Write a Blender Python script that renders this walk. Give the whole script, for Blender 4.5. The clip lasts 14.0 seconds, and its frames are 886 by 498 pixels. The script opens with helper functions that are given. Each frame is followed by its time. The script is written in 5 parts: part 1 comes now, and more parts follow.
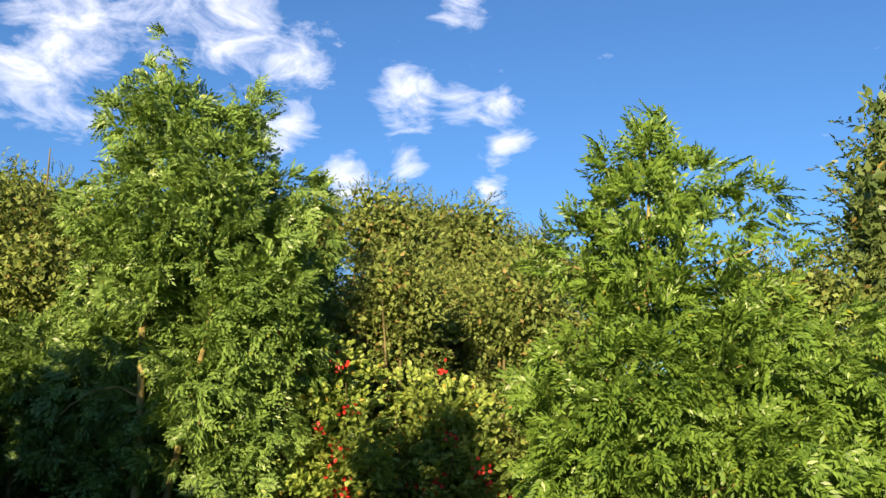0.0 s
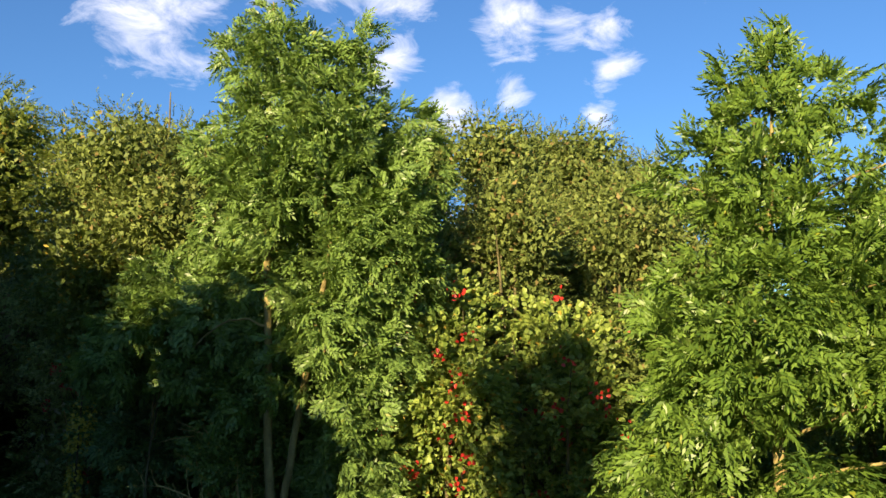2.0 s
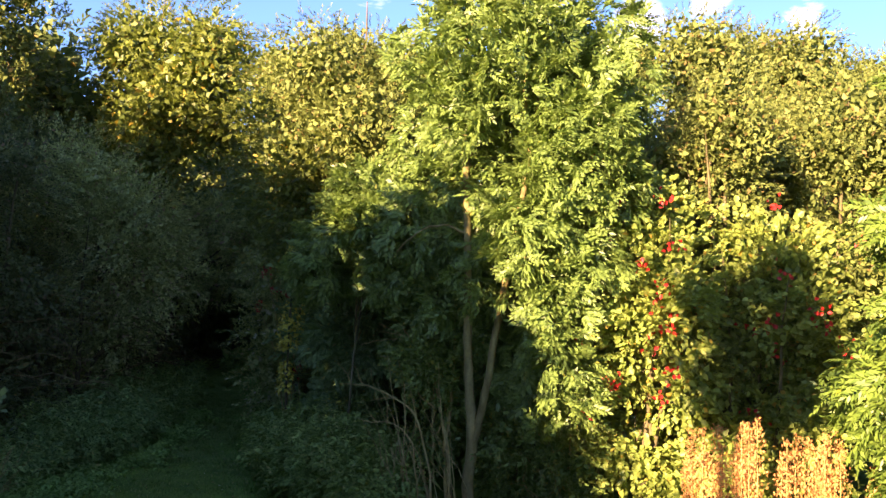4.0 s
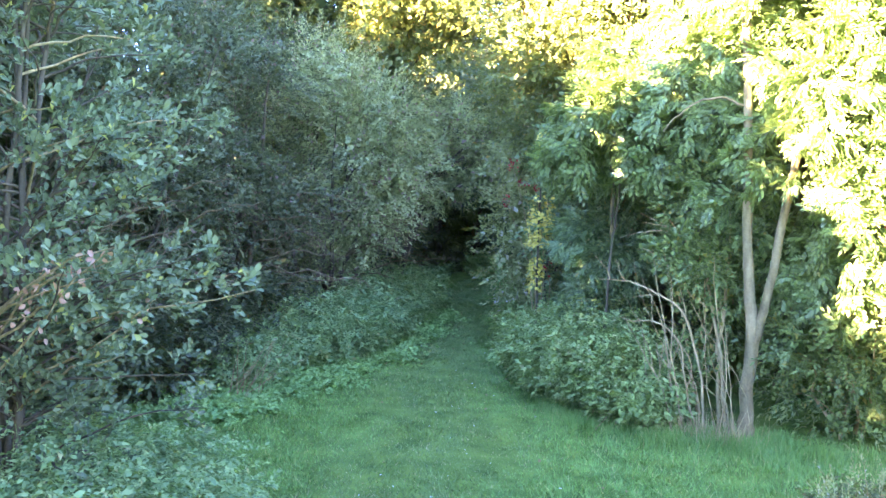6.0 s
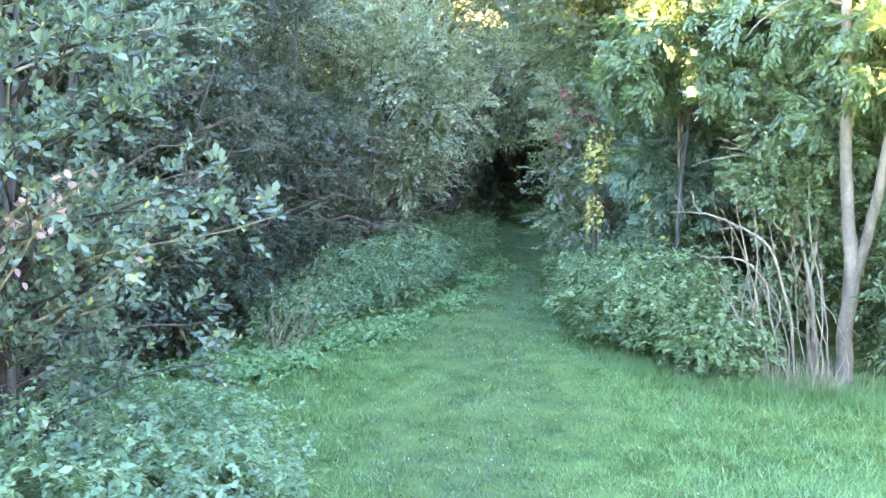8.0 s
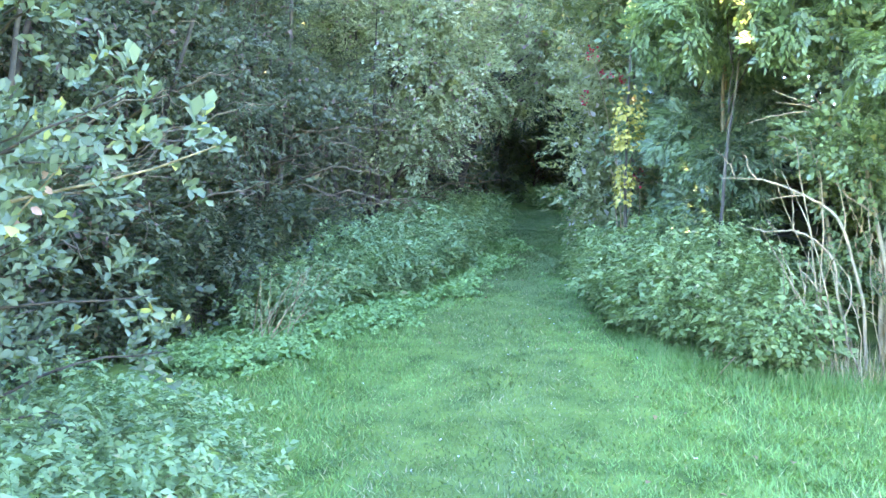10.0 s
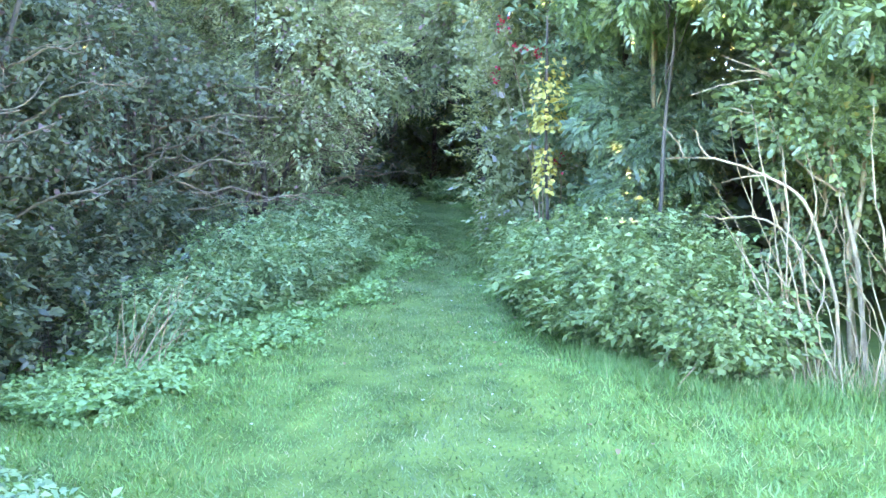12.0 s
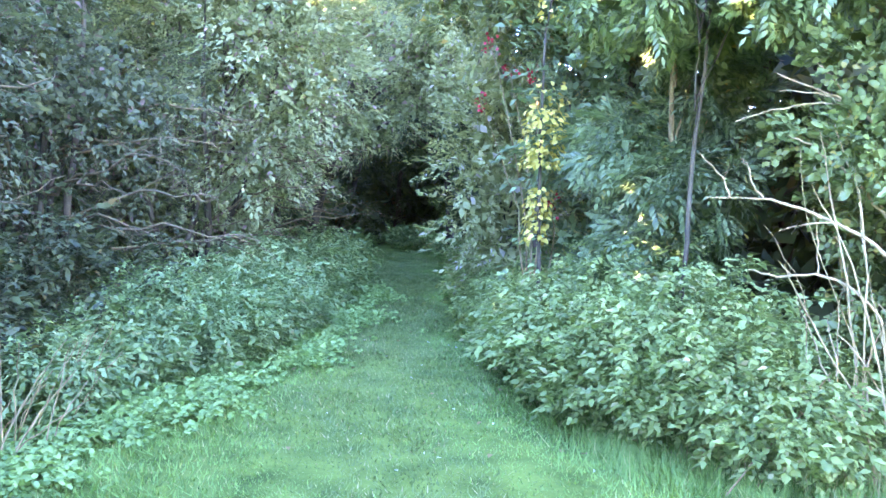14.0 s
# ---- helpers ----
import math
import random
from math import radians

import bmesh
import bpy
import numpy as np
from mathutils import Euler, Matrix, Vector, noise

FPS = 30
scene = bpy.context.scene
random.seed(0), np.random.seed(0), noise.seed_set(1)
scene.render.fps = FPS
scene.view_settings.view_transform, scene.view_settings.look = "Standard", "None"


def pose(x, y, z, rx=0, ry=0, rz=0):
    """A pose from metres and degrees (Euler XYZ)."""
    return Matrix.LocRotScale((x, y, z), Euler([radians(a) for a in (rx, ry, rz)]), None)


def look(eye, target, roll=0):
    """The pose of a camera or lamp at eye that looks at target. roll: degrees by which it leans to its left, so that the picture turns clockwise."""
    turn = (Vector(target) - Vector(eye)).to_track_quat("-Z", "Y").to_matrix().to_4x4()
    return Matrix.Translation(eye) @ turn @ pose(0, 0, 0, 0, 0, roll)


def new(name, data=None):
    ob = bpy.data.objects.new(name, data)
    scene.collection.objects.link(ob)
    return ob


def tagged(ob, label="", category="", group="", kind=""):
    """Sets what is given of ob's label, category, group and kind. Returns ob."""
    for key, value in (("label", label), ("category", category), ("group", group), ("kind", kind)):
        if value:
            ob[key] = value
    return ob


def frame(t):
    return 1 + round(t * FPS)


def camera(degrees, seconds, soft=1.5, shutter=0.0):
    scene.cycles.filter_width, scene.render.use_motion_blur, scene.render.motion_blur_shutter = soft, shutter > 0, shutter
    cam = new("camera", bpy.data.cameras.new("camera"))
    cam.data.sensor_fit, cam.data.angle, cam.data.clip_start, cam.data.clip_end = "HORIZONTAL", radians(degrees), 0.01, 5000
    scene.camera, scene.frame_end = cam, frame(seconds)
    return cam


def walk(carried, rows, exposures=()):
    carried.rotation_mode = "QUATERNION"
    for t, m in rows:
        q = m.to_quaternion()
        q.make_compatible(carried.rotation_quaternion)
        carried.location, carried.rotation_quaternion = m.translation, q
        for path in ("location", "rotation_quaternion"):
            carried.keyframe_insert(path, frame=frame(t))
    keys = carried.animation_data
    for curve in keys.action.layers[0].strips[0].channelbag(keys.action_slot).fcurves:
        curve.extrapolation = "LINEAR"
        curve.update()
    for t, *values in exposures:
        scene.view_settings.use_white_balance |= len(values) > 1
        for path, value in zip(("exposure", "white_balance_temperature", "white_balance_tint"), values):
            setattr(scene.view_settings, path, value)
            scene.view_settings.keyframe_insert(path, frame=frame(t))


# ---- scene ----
cam = camera(53.4, 14.0, soft=1.5)
METRES, EYE, TILT, LEAN, TURN = 7.0, 3.24, 12.0, 0.0, 0.0
ROWS = [
    (0.0, 0.0, 0.0, 0.0, -0.0, 0.0, 0.0),
    (0.5, -0.0018, -0.0007, -0.0012, 1.73, -0.94, 0.82),
    (1.0, -0.0032, -0.0013, -0.0025, 3.26, -1.93, 1.39),
    (1.5, -0.0055, -0.0033, -0.0043, 5.02, -3.14, 1.74),
    (2.0, -0.0084, -0.005, -0.0055, 6.98, -4.32, 2.0),
    (4.5, -0.069, 0.0419, -0.0394, 23.01, -10.18, 4.14),
    (5.0, -0.096, 0.0639, -0.055, 27.22, -11.28, 5.65),
    (5.5, -0.1216, 0.0911, -0.0722, 30.36, -13.17, 6.46),
    (6.0, -0.1443, 0.1219, -0.091, 33.51, -13.75, 6.81),
    (6.5, -0.1686, 0.1465, -0.1092, 33.01, -16.29, 7.03),
    (7.0, -0.1961, 0.1705, -0.1238, 33.93, -16.71, 9.14),
    (7.5, -0.2211, 0.2011, -0.1409, 36.01, -15.85, 8.68),
    (8.0, -0.2432, 0.2281, -0.1559, 35.77, -16.35, 8.97),
    (8.5, -0.2705, 0.2582, -0.1738, 36.52, -15.49, 9.52),
    (11.0, -0.4175, 0.4324, -0.2561, 35.54, -18.94, 8.32),
    (11.5, -0.4536, 0.4672, -0.2647, 30.96, -19.66, 9.93),
    (12.0, -0.4842, 0.509, -0.28, 29.22, -18.37, 9.0),
    (12.5, -0.5176, 0.5506, -0.2966, 27.53, -19.02, 7.27),
    (13.0, -0.5502, 0.5939, -0.3098, 28.45, -17.99, 8.47),
    (13.5, -0.5805, 0.6392, -0.3253, 28.92, -16.69, 6.93),
    (14.0, -0.615, 0.6864, -0.3441, 27.14, -15.33, 6.68),
]
walk(cam, [(t, pose(0, 0, EYE, TILT, LEAN, TURN) @ pose(METRES * x, METRES * y, METRES * z, 90 + pitch, roll, yaw)) for t, x, y, z, yaw, pitch, roll in ROWS],
     exposures=[(0.0, 1.72, 6850, 14), (2.2, 1.72, 6950, 15), (4.3, 3.15, 7500, 48), (5.0, 3.9, 6900, 55), (6.0, 6.17, 6250, 62), (6.5, 6.6, 6250, 67), (7.0, 6.78, 6250, 72), (8.0, 6.73, 6250, 72), (8.5, 6.5, 6300, 69),
                (11.0, 7.21, 6360, 60), (12.0, 7.22, 6290, 65), (14.0, 7.26, 6240, 72)])

# ---- world and sun ----
SUN_TO = Vector((0.22, 0.96, -0.27)).normalized()
world = bpy.data.worlds.new("sky")
scene.world = world
world.use_nodes = True
wt = world.node_tree
wt.nodes.clear()


def wnode(kind, **kw):
    n = wt.nodes.new(kind)
    for k, v in kw.items():
        n.inputs[k].default_value = v
    return n


w_out = wnode("ShaderNodeOutputWorld")
w_bg = wnode("ShaderNodeBackground", Strength=0.055)
w_sky = wt.nodes.new("ShaderNodeTexSky")
w_sky.sky_type, w_sky.sun_disc = "NISHITA", False
w_sky.sun_elevation = math.asin(-SUN_TO.z)
w_sky.sun_rotation = math.atan2(-SUN_TO.x, -SUN_TO.y) % (2 * math.pi)
w_sky.air_density, w_sky.dust_density, w_sky.ozone_density = 1.0, 0.4, 3.0
w_co = wt.nodes.new("ShaderNodeTexCoord")
w_fine = wnode("ShaderNodeTexNoise", Scale=15.0, Detail=9.0, Roughness=0.62, Distortion=0.5)
w_map = wt.nodes.new("ShaderNodeMapping")
w_map.inputs["Scale"].default_value, w_map.inputs["Rotation"].default_value = (1.0, 1.0, 1.9), (0.0, 0.3, 0.0)
w_ramp = wt.nodes.new("ShaderNodeValToRGB")
w_ramp.color_ramp.elements[0].position, w_ramp.color_ramp.elements[1].position = 0.67, 1.14
w_mix = wt.nodes.new("ShaderNodeMixRGB")
w_deep = wt.nodes.new("ShaderNodeMixRGB")
w_deep.blend_type = "MULTIPLY"
w_deep.inputs[0].default_value, w_deep.inputs[2].default_value = 1.0, (0.46, 0.76, 1.04, 1)
w_tone = wt.nodes.new("ShaderNodeMixRGB")
w_tone.inputs[1].default_value, w_tone.inputs[2].default_value = (4.3, 4.9, 6.8, 1), (8.0, 8.3, 9.1, 1)
L = wt.links.new
L(w_co.outputs["Generated"], w_map.inputs["Vector"])
L(w_map.outputs[0], w_fine.inputs["Vector"])
# banks of broken cloud: where each one lies in the sky, and how wide it is
CLOUDS = ((-0.379, 0.841, 0.387, 0.13), (-0.416, 0.842, 0.344, 0.12), (-0.231, 0.866, 0.443, 0.13), (-0.30, 0.85, 0.43, 0.12), (-0.157, 0.90, 0.407, 0.075), (-0.034, 0.926, 0.375, 0.075), (0.02, 0.93, 0.368, 0.06), (0.06, 0.93, 0.36, 0.055),
          (0.071, 0.944, 0.322, 0.05), (-0.178, 0.927, 0.329, 0.07), (-0.107, 0.953, 0.284, 0.06), (-0.041, 0.951, 0.307, 0.04), (0.055, 0.96, 0.273, 0.04), (0.022, 0.886, 0.464, 0.06), (0.5, 0.6, 0.62, 0.3), (-0.8, 0.3, 0.5, 0.35), (-0.5, -0.6, 0.6, 0.35), (0.7, -0.5, 0.5, 0.35))
banks = None
for cx, cy, cz, wide in CLOUDS:
    far_off = wt.nodes.new("ShaderNodeVectorMath")
    far_off.operation = "DISTANCE"
    far_off.inputs[1].default_value = (cx, cy, cz)
    L(w_co.outputs["Generated"], far_off.inputs[0])
    bank = wt.nodes.new("ShaderNodeMapRange")
    bank.interpolation_type = "SMOOTHSTEP"
    for key, value in (("From Min", 0.0), ("From Max", wide), ("To Min", 0.36), ("To Max", 0.0)):
        bank.inputs[key].default_value = value
    L(far_off.outputs["Value"], bank.inputs["Value"])
    if banks is None:
        banks = bank.outputs[0]
    else:
        top_one = wt.nodes.new("ShaderNodeMath")
        top_one.operation = "MAXIMUM"
        L(banks, top_one.inputs[0])
        L(bank.outputs[0], top_one.inputs[1])
        banks = top_one.outputs[0]
w_sum = wt.nodes.new("ShaderNodeMath")
w_sum.operation = "ADD"
L(w_fine.outputs["Fac"], w_sum.inputs[0])
L(banks, w_sum.inputs[1])
L(w_sum.outputs[0], w_ramp.inputs[0])
L(w_ramp.outputs[0], w_mix.inputs[0])
L(w_sky.outputs[0], w_deep.inputs[1])
L(w_deep.outputs[0], w_mix.inputs[1])
L(w_fine.outputs["Fac"], w_tone.inputs[0])
L(w_tone.outputs[0], w_mix.inputs[2])
L(w_mix.outputs[0], w_bg.inputs["Color"])
L(w_bg.outputs[0], w_out.inputs[0])

sun_data = bpy.data.lights.new("sun", "SUN")
sun_data.energy, sun_data.angle, sun_data.color = 5.0, radians(0.5), (1.0, 0.80, 0.46)
sun = new("sun", sun_data)
sun.matrix_world = look((0, 0, 30), Vector((0, 0, 30)) + SUN_TO)


# ---- materials ----
def material(name):
    m = bpy.data.materials.new(name)
    m.use_nodes = True
    m.node_tree.nodes.clear()
    return m, m.node_tree.nodes, m.node_tree.links.new


def leaf_material(name, dark, light, odd=None, odd_share=0.04, rough=0.45, through_light=0.35, patch=1.2, spec=0.35):
    """Leaf: colour differs leaf by leaf and in patches over the crown; some light passes through."""
    m, N, K = material(name)
    out, mixs = N.new("ShaderNodeOutputMaterial"), N.new("ShaderNodeMixShader")
    bsdf, tr = N.new("ShaderNodeBsdfPrincipled"), N.new("ShaderNodeBsdfTranslucent")
    geo, co, noi = N.new("ShaderNodeNewGeometry"), N.new("ShaderNodeTexCoord"), N.new("ShaderNodeTexNoise")
    noi.inputs["Scale"].default_value, noi.inputs["Detail"].default_value = patch, 3
    add, ramp = N.new("ShaderNodeMath"), N.new("ShaderNodeValToRGB")
    add.operation = "MULTIPLY_ADD"
    add.inputs[1].default_value = 0.55
    half = N.new("ShaderNodeMath")
    half.operation = "MULTIPLY"
    half.inputs[1].default_value = 0.5
    K(co.outputs["Object"], noi.inputs["Vector"])
    K(noi.outputs["Fac"], half.inputs[0])
    K(geo.outputs["Random Per Island"], add.inputs[0])
    K(half.outputs[0], add.inputs[2])
    K(add.outputs[0], ramp.inputs[0])
    e = ramp.color_ramp.elements
    e[0].position, e[0].color = 0.1, (*dark, 1)
    e[1].position, e[1].color = 0.75, (*light, 1)
    colour = ramp.outputs[0]
    if odd:
        more, mc = N.new("ShaderNodeMath"), N.new("ShaderNodeMixRGB")
        more.operation = "GREATER_THAN"
        more.inputs[1].default_value = 1 - odd_share
        wn = N.new("ShaderNodeTexWhiteNoise")
        wn.noise_dimensions = "1D"
        K(geo.outputs["Random Per Island"], wn.inputs["W"])
        K(wn.outputs["Value"], more.inputs[0])
        K(more.outputs[0], mc.inputs[0])
        K(colour, mc.inputs[1])
        mc.inputs[2].default_value = (*odd, 1)
        colour = mc.outputs[0]
    K(colour, bsdf.inputs["Base Color"])
    gain = N.new("ShaderNodeMixRGB")
    gain.blend_type = "MULTIPLY"
    gain.inputs[0].default_value = 1
    gain.inputs[2].default_value = (1.18, 1.22, 0.7, 1)
    K(colour, gain.inputs[1])
    K(gain.outputs[0], tr.inputs["Color"])
    bsdf.inputs["Roughness"].default_value = rough
    bsdf.inputs["Specular IOR Level"].default_value = spec
    mixs.inputs[0].default_value = through_light
    K(bsdf.outputs[0], mixs.inputs[1])
    K(tr.outputs[0], mixs.inputs[2])
    K(mixs.outputs[0], out.inputs[0])
    return m


def rough_material(name, dark, light, scale=(8, 8, 2), rough=0.85, bump=0.4, detail=8, second=1.3, fine=40.0):
    """Bark, soil and dry stalks: two scales of mottling and fine relief."""
    m, N, K = material(name)
    out, bsdf = N.new("ShaderNodeOutputMaterial"), N.new("ShaderNodeBsdfPrincipled")
    co, mp, n1, n2 = N.new("ShaderNodeTexCoord"), N.new("ShaderNodeMapping"), N.new("ShaderNodeTexNoise"), N.new("ShaderNodeTexNoise")
    mp.inputs["Scale"].default_value = scale
    n1.inputs["Scale"].default_value, n1.inputs["Detail"].default_value = second, detail
    n2.inputs["Scale"].default_value, n2.inputs["Detail"].default_value = fine, 4
    mixc, ramp, bp = N.new("ShaderNodeMath"), N.new("ShaderNodeValToRGB"), N.new("ShaderNodeBump")
    mixc.operation = "MULTIPLY_ADD"
    mixc.inputs[1].default_value = 0.35
    K(co.outputs["Object"], mp.inputs["Vector"])
    K(mp.outputs[0], n1.inputs["Vector"])
    K(co.outputs["Object"], n2.inputs["Vector"])
    K(n2.outputs["Fac"], mixc.inputs[0])
    K(n1.outputs["Fac"], mixc.inputs[2])
    K(mixc.outputs[0], ramp.inputs[0])
    e = ramp.color_ramp.elements
    e[0].position, e[0].color = 0.42, (*dark, 1)
    e[1].position, e[1].color = 0.85, (*light, 1)
    K(ramp.outputs[0], bsdf.inputs["Base Color"])
    bsdf.inputs["Roughness"].default_value = rough
    bsdf.inputs["Specular IOR Level"].default_value = 0.1
    bp.inputs["Strength"].default_value, bp.inputs["Distance"].default_value = bump, 0.02
    K(mixc.outputs[0], bp.inputs["Height"])
    K(bp.outputs[0], bsdf.inputs["Normal"])
    K(bsdf.outputs[0], out.inputs[0])
    return m


M_ASH = leaf_material("ash_leaf", (0.05, 0.105, 0.027), (0.175, 0.28, 0.072), (0.22, 0.25, 0.05), 0.006, rough=0.4)
M_ASH_YOUNG = leaf_material("young_ash_leaf", (0.038, 0.09, 0.017), (0.14, 0.235, 0.042), (0.22, 0.25, 0.03), 0.006, rough=0.4)
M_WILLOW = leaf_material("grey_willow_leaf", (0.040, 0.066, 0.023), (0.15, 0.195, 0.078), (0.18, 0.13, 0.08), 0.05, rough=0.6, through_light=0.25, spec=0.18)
# Pale willow leaf, its colour lightened further to stand in for skylight.
M_SKYLITWILLOW = leaf_material("pale_skylit_willow_leaf", (0.12, 0.165, 0.06), (0.37, 0.44, 0.175), (0.32, 0.24, 0.16), 0.05, rough=0.75, through_light=0.25, spec=0.1)
M_OLIVE = leaf_material("olive_leaf", (0.046, 0.08, 0.021), (0.175, 0.225, 0.062), (0.2, 0.16, 0.06), 0.05, rough=0.6, through_light=0.25, spec=0.2)
M_YELLOWGREEN = leaf_material("autumn_leaf", (0.05, 0.09, 0.02), (0.165, 0.215, 0.045), (0.36, 0.27, 0.05), 0.04, rough=0.45)
M_ALDER = leaf_material("alder_leaf", (0.055, 0.10, 0.04), (0.18, 0.25, 0.105), (0.34, 0.36, 0.08), 0.03, rough=0.55, through_light=0.25, spec=0.2)
M_BROAD = leaf_material("broad_leaf", (0.058, 0.118, 0.03), (0.19, 0.285, 0.075), (0.26, 0.25, 0.05), 0.04, rough=0.45, patch=2.0)
M_BERRYBUSH = leaf_material("guelder_leaf", (0.085, 0.15, 0.03), (0.28, 0.36, 0.085), (0.42, 0.3, 0.06), 0.03, rough=0.45)
M_RED = leaf_material("red_leaf", (0.28, 0.014, 0.012), (0.5, 0.035, 0.028), rough=0.45, through_light=0.3)
M_NETTLE = leaf_material("nettle_leaf", (0.09, 0.19, 0.062), (0.25, 0.42, 0.142), (0.30, 0.34, 0.12), 0.03, rough=0.65, patch=1.6, spec=0.2)
M_COVER = leaf_material("ground_elder_leaf", (0.105, 0.24, 0.065), (0.24, 0.47, 0.13), rough=0.65, patch=1.5, spec=0.2)
# Darker leaf colour that carries the shade inside the wood.
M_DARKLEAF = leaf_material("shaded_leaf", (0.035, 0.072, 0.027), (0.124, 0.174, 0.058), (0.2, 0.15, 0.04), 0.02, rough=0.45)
M_ELDER = leaf_material("elder_leaf", (0.06, 0.12, 0.045), (0.19, 0.31, 0.11), (0.3, 0.3, 0.08), 0.02, rough=0.5, spec=0.3)
M_BRAMBLE = leaf_material("bramble_leaf", (0.085, 0.165, 0.045), (0.275, 0.415, 0.115), (0.36, 0.4, 0.15), 0.04, rough=0.65, spec=0.2, patch=2.5)
M_PINKLEAF = leaf_material("withered_leaf", (0.30, 0.14, 0.07), (0.5, 0.30, 0.16), rough=0.7, through_light=0.2)
# Yellow leaf colour in place of sun falling through a gap.
M_YELLOW = leaf_material("sunlit_yellow_leaf", (0.40, 0.34, 0.045), (0.62, 0.53, 0.10), rough=0.5, through_light=0.35)
M_GREYSEED = leaf_material("seed_tuft", (0.14, 0.18, 0.055), (0.36, 0.42, 0.16), (0.42, 0.42, 0.28), 0.06, rough=0.8, through_light=0.3, spec=0.1)
M_GRASS = leaf_material("grass_blade", (0.052, 0.118, 0.03), (0.17, 0.285, 0.076), (0.36, 0.34, 0.15), 0.05, rough=0.6, through_light=0.25, patch=3.0, spec=0.2)
M_EDGEGRASS = leaf_material("edge_grass_blade", (0.045, 0.155, 0.026), (0.165, 0.36, 0.072), (0.34, 0.38, 0.12), 0.05, rough=0.6, through_light=0.25, patch=3.0, spec=0.2)
M_DAISY = leaf_material("white_petal", (0.6, 0.6, 0.55), (0.8, 0.8, 0.76), rough=0.6, through_light=0.2)
M_STRAW = leaf_material("dry_grass", (0.22, 0.19, 0.06), (0.46, 0.40, 0.16), rough=0.8, through_light=0.2)
M_DOCK = leaf_material("dock_seed", (0.30, 0.13, 0.05), (0.55, 0.30, 0.11), rough=0.8, through_light=0.2, patch=3)
M_FALLEN = leaf_material("fallen_leaf", (0.14, 0.085, 0.025), (0.27, 0.19, 0.06), rough=0.7, through_light=0.1)
M_BARK = rough_material("ash_bark", (0.085, 0.07, 0.027), (0.255, 0.21, 0.09), scale=(6, 6, 1.6), second=1.6, fine=34)
M_DARKBARK = rough_material("dark_bark", (0.042, 0.038, 0.020), (0.135, 0.118, 0.062), scale=(7, 7, 2), second=1.6)
M_TWIG = rough_material("bare_twig", (0.155, 0.125, 0.045), (0.42, 0.335, 0.135), scale=(9, 9, 3), second=2.0)
M_HEDGETWIG = rough_material("hedge_twig", (0.08, 0.068, 0.028), (0.25, 0.205, 0.09), scale=(9, 9, 3), second=2.0)
M_SOIL = rough_material("grass_ground", (0.035, 0.088, 0.013), (0.125, 0.235, 0.036), scale=(1, 1, 1), second=2.6, fine=45, rough=0.95, bump=0.8)


# ---- mesh helpers ----
def np_mesh(name, V, F, mat):
    me = bpy.data.meshes.new(name)
    V, F = np.asarray(V, np.float32), np.asarray(F, np.int32)
    me.vertices.add(len(V))
    me.vertices.foreach_set("co", V.ravel())
    me.loops.add(F.size)
    me.loops.foreach_set("vertex_index", F.ravel())
    me.polygons.add(len(F))
    me.polygons.foreach_set("loop_start", np.arange(0, F.size, F.shape[1], dtype=np.int32))
    me.update(calc_edges=True)
    me.materials.append(mat)
    return me


def part(name, me, parent, label="", kind=""):
    ob = new(name, me)
    ob.parent = parent
    return tagged(ob, label, kind=kind)


def thing(name, base, label, category, group="", kind=""):
    ob = new(name)
    ob.empty_display_size = 0.2
    ob.location = base
    return tagged(ob, label, category, group, kind)


def unit(a):
    return a / np.maximum(np.linalg.norm(a, axis=-1, keepdims=True), 1e-9)


def tube_data(points, radii, sides=8, wobble=0.0, seed=0):
    """A tapered tube along a smoothed line."""
    rng = np.random.default_rng(seed)
    P, r = np.asarray(points, float), np.asarray(radii, float)
    t = np.linspace(0, len(P) - 1, (len(P) - 1) * 4 + 1)
    Q = np.stack([np.interp(t, np.arange(len(P)), P[:, i]) for i in range(3)], 1)
    for _ in range(3):
        Q[1:-1] = (Q[:-2] + 2 * Q[1:-1] + Q[2:]) / 4
    rr = np.interp(t, np.arange(len(P)), r)
    Q[1:-1] += rng.normal(0, 1, (len(Q) - 2, 3)) * wobble
    d = unit(np.gradient(Q, axis=0))
    ref = np.where(np.abs(d[:, 2:3]) < 0.9, [[0.0, 0.0, 1.0]], [[1.0, 0.0, 0.0]])
    u = unit(np.cross(d, ref))
    v = np.cross(d, u)
    a = np.linspace(0, 2 * np.pi, sides, endpoint=False)
    bumpy = 1 + rng.normal(0, 0.05, (len(Q), sides))
    V = Q[:, None] + rr[:, None, None] * bumpy[..., None] * (np.cos(a)[None, :, None] * u[:, None] + np.sin(a)[None, :, None] * v[:, None])
    i, j = np.meshgrid(np.arange(len(Q) - 1), np.arange(sides), indexing="ij")
    F = np.stack([i * sides + j, i * sides + (j + 1) % sides, (i + 1) * sides + (j + 1) % sides, (i + 1) * sides + j], -1).reshape(-1, 4)
    return V.reshape(-1, 3), F


def join(datas):
    Vs, Fs, n = [], [], 0
    for V, F in datas:
        Vs.append(V)
        Fs.append(F + n)
        n += len(V)
    return np.concatenate(Vs), np.concatenate(Fs)


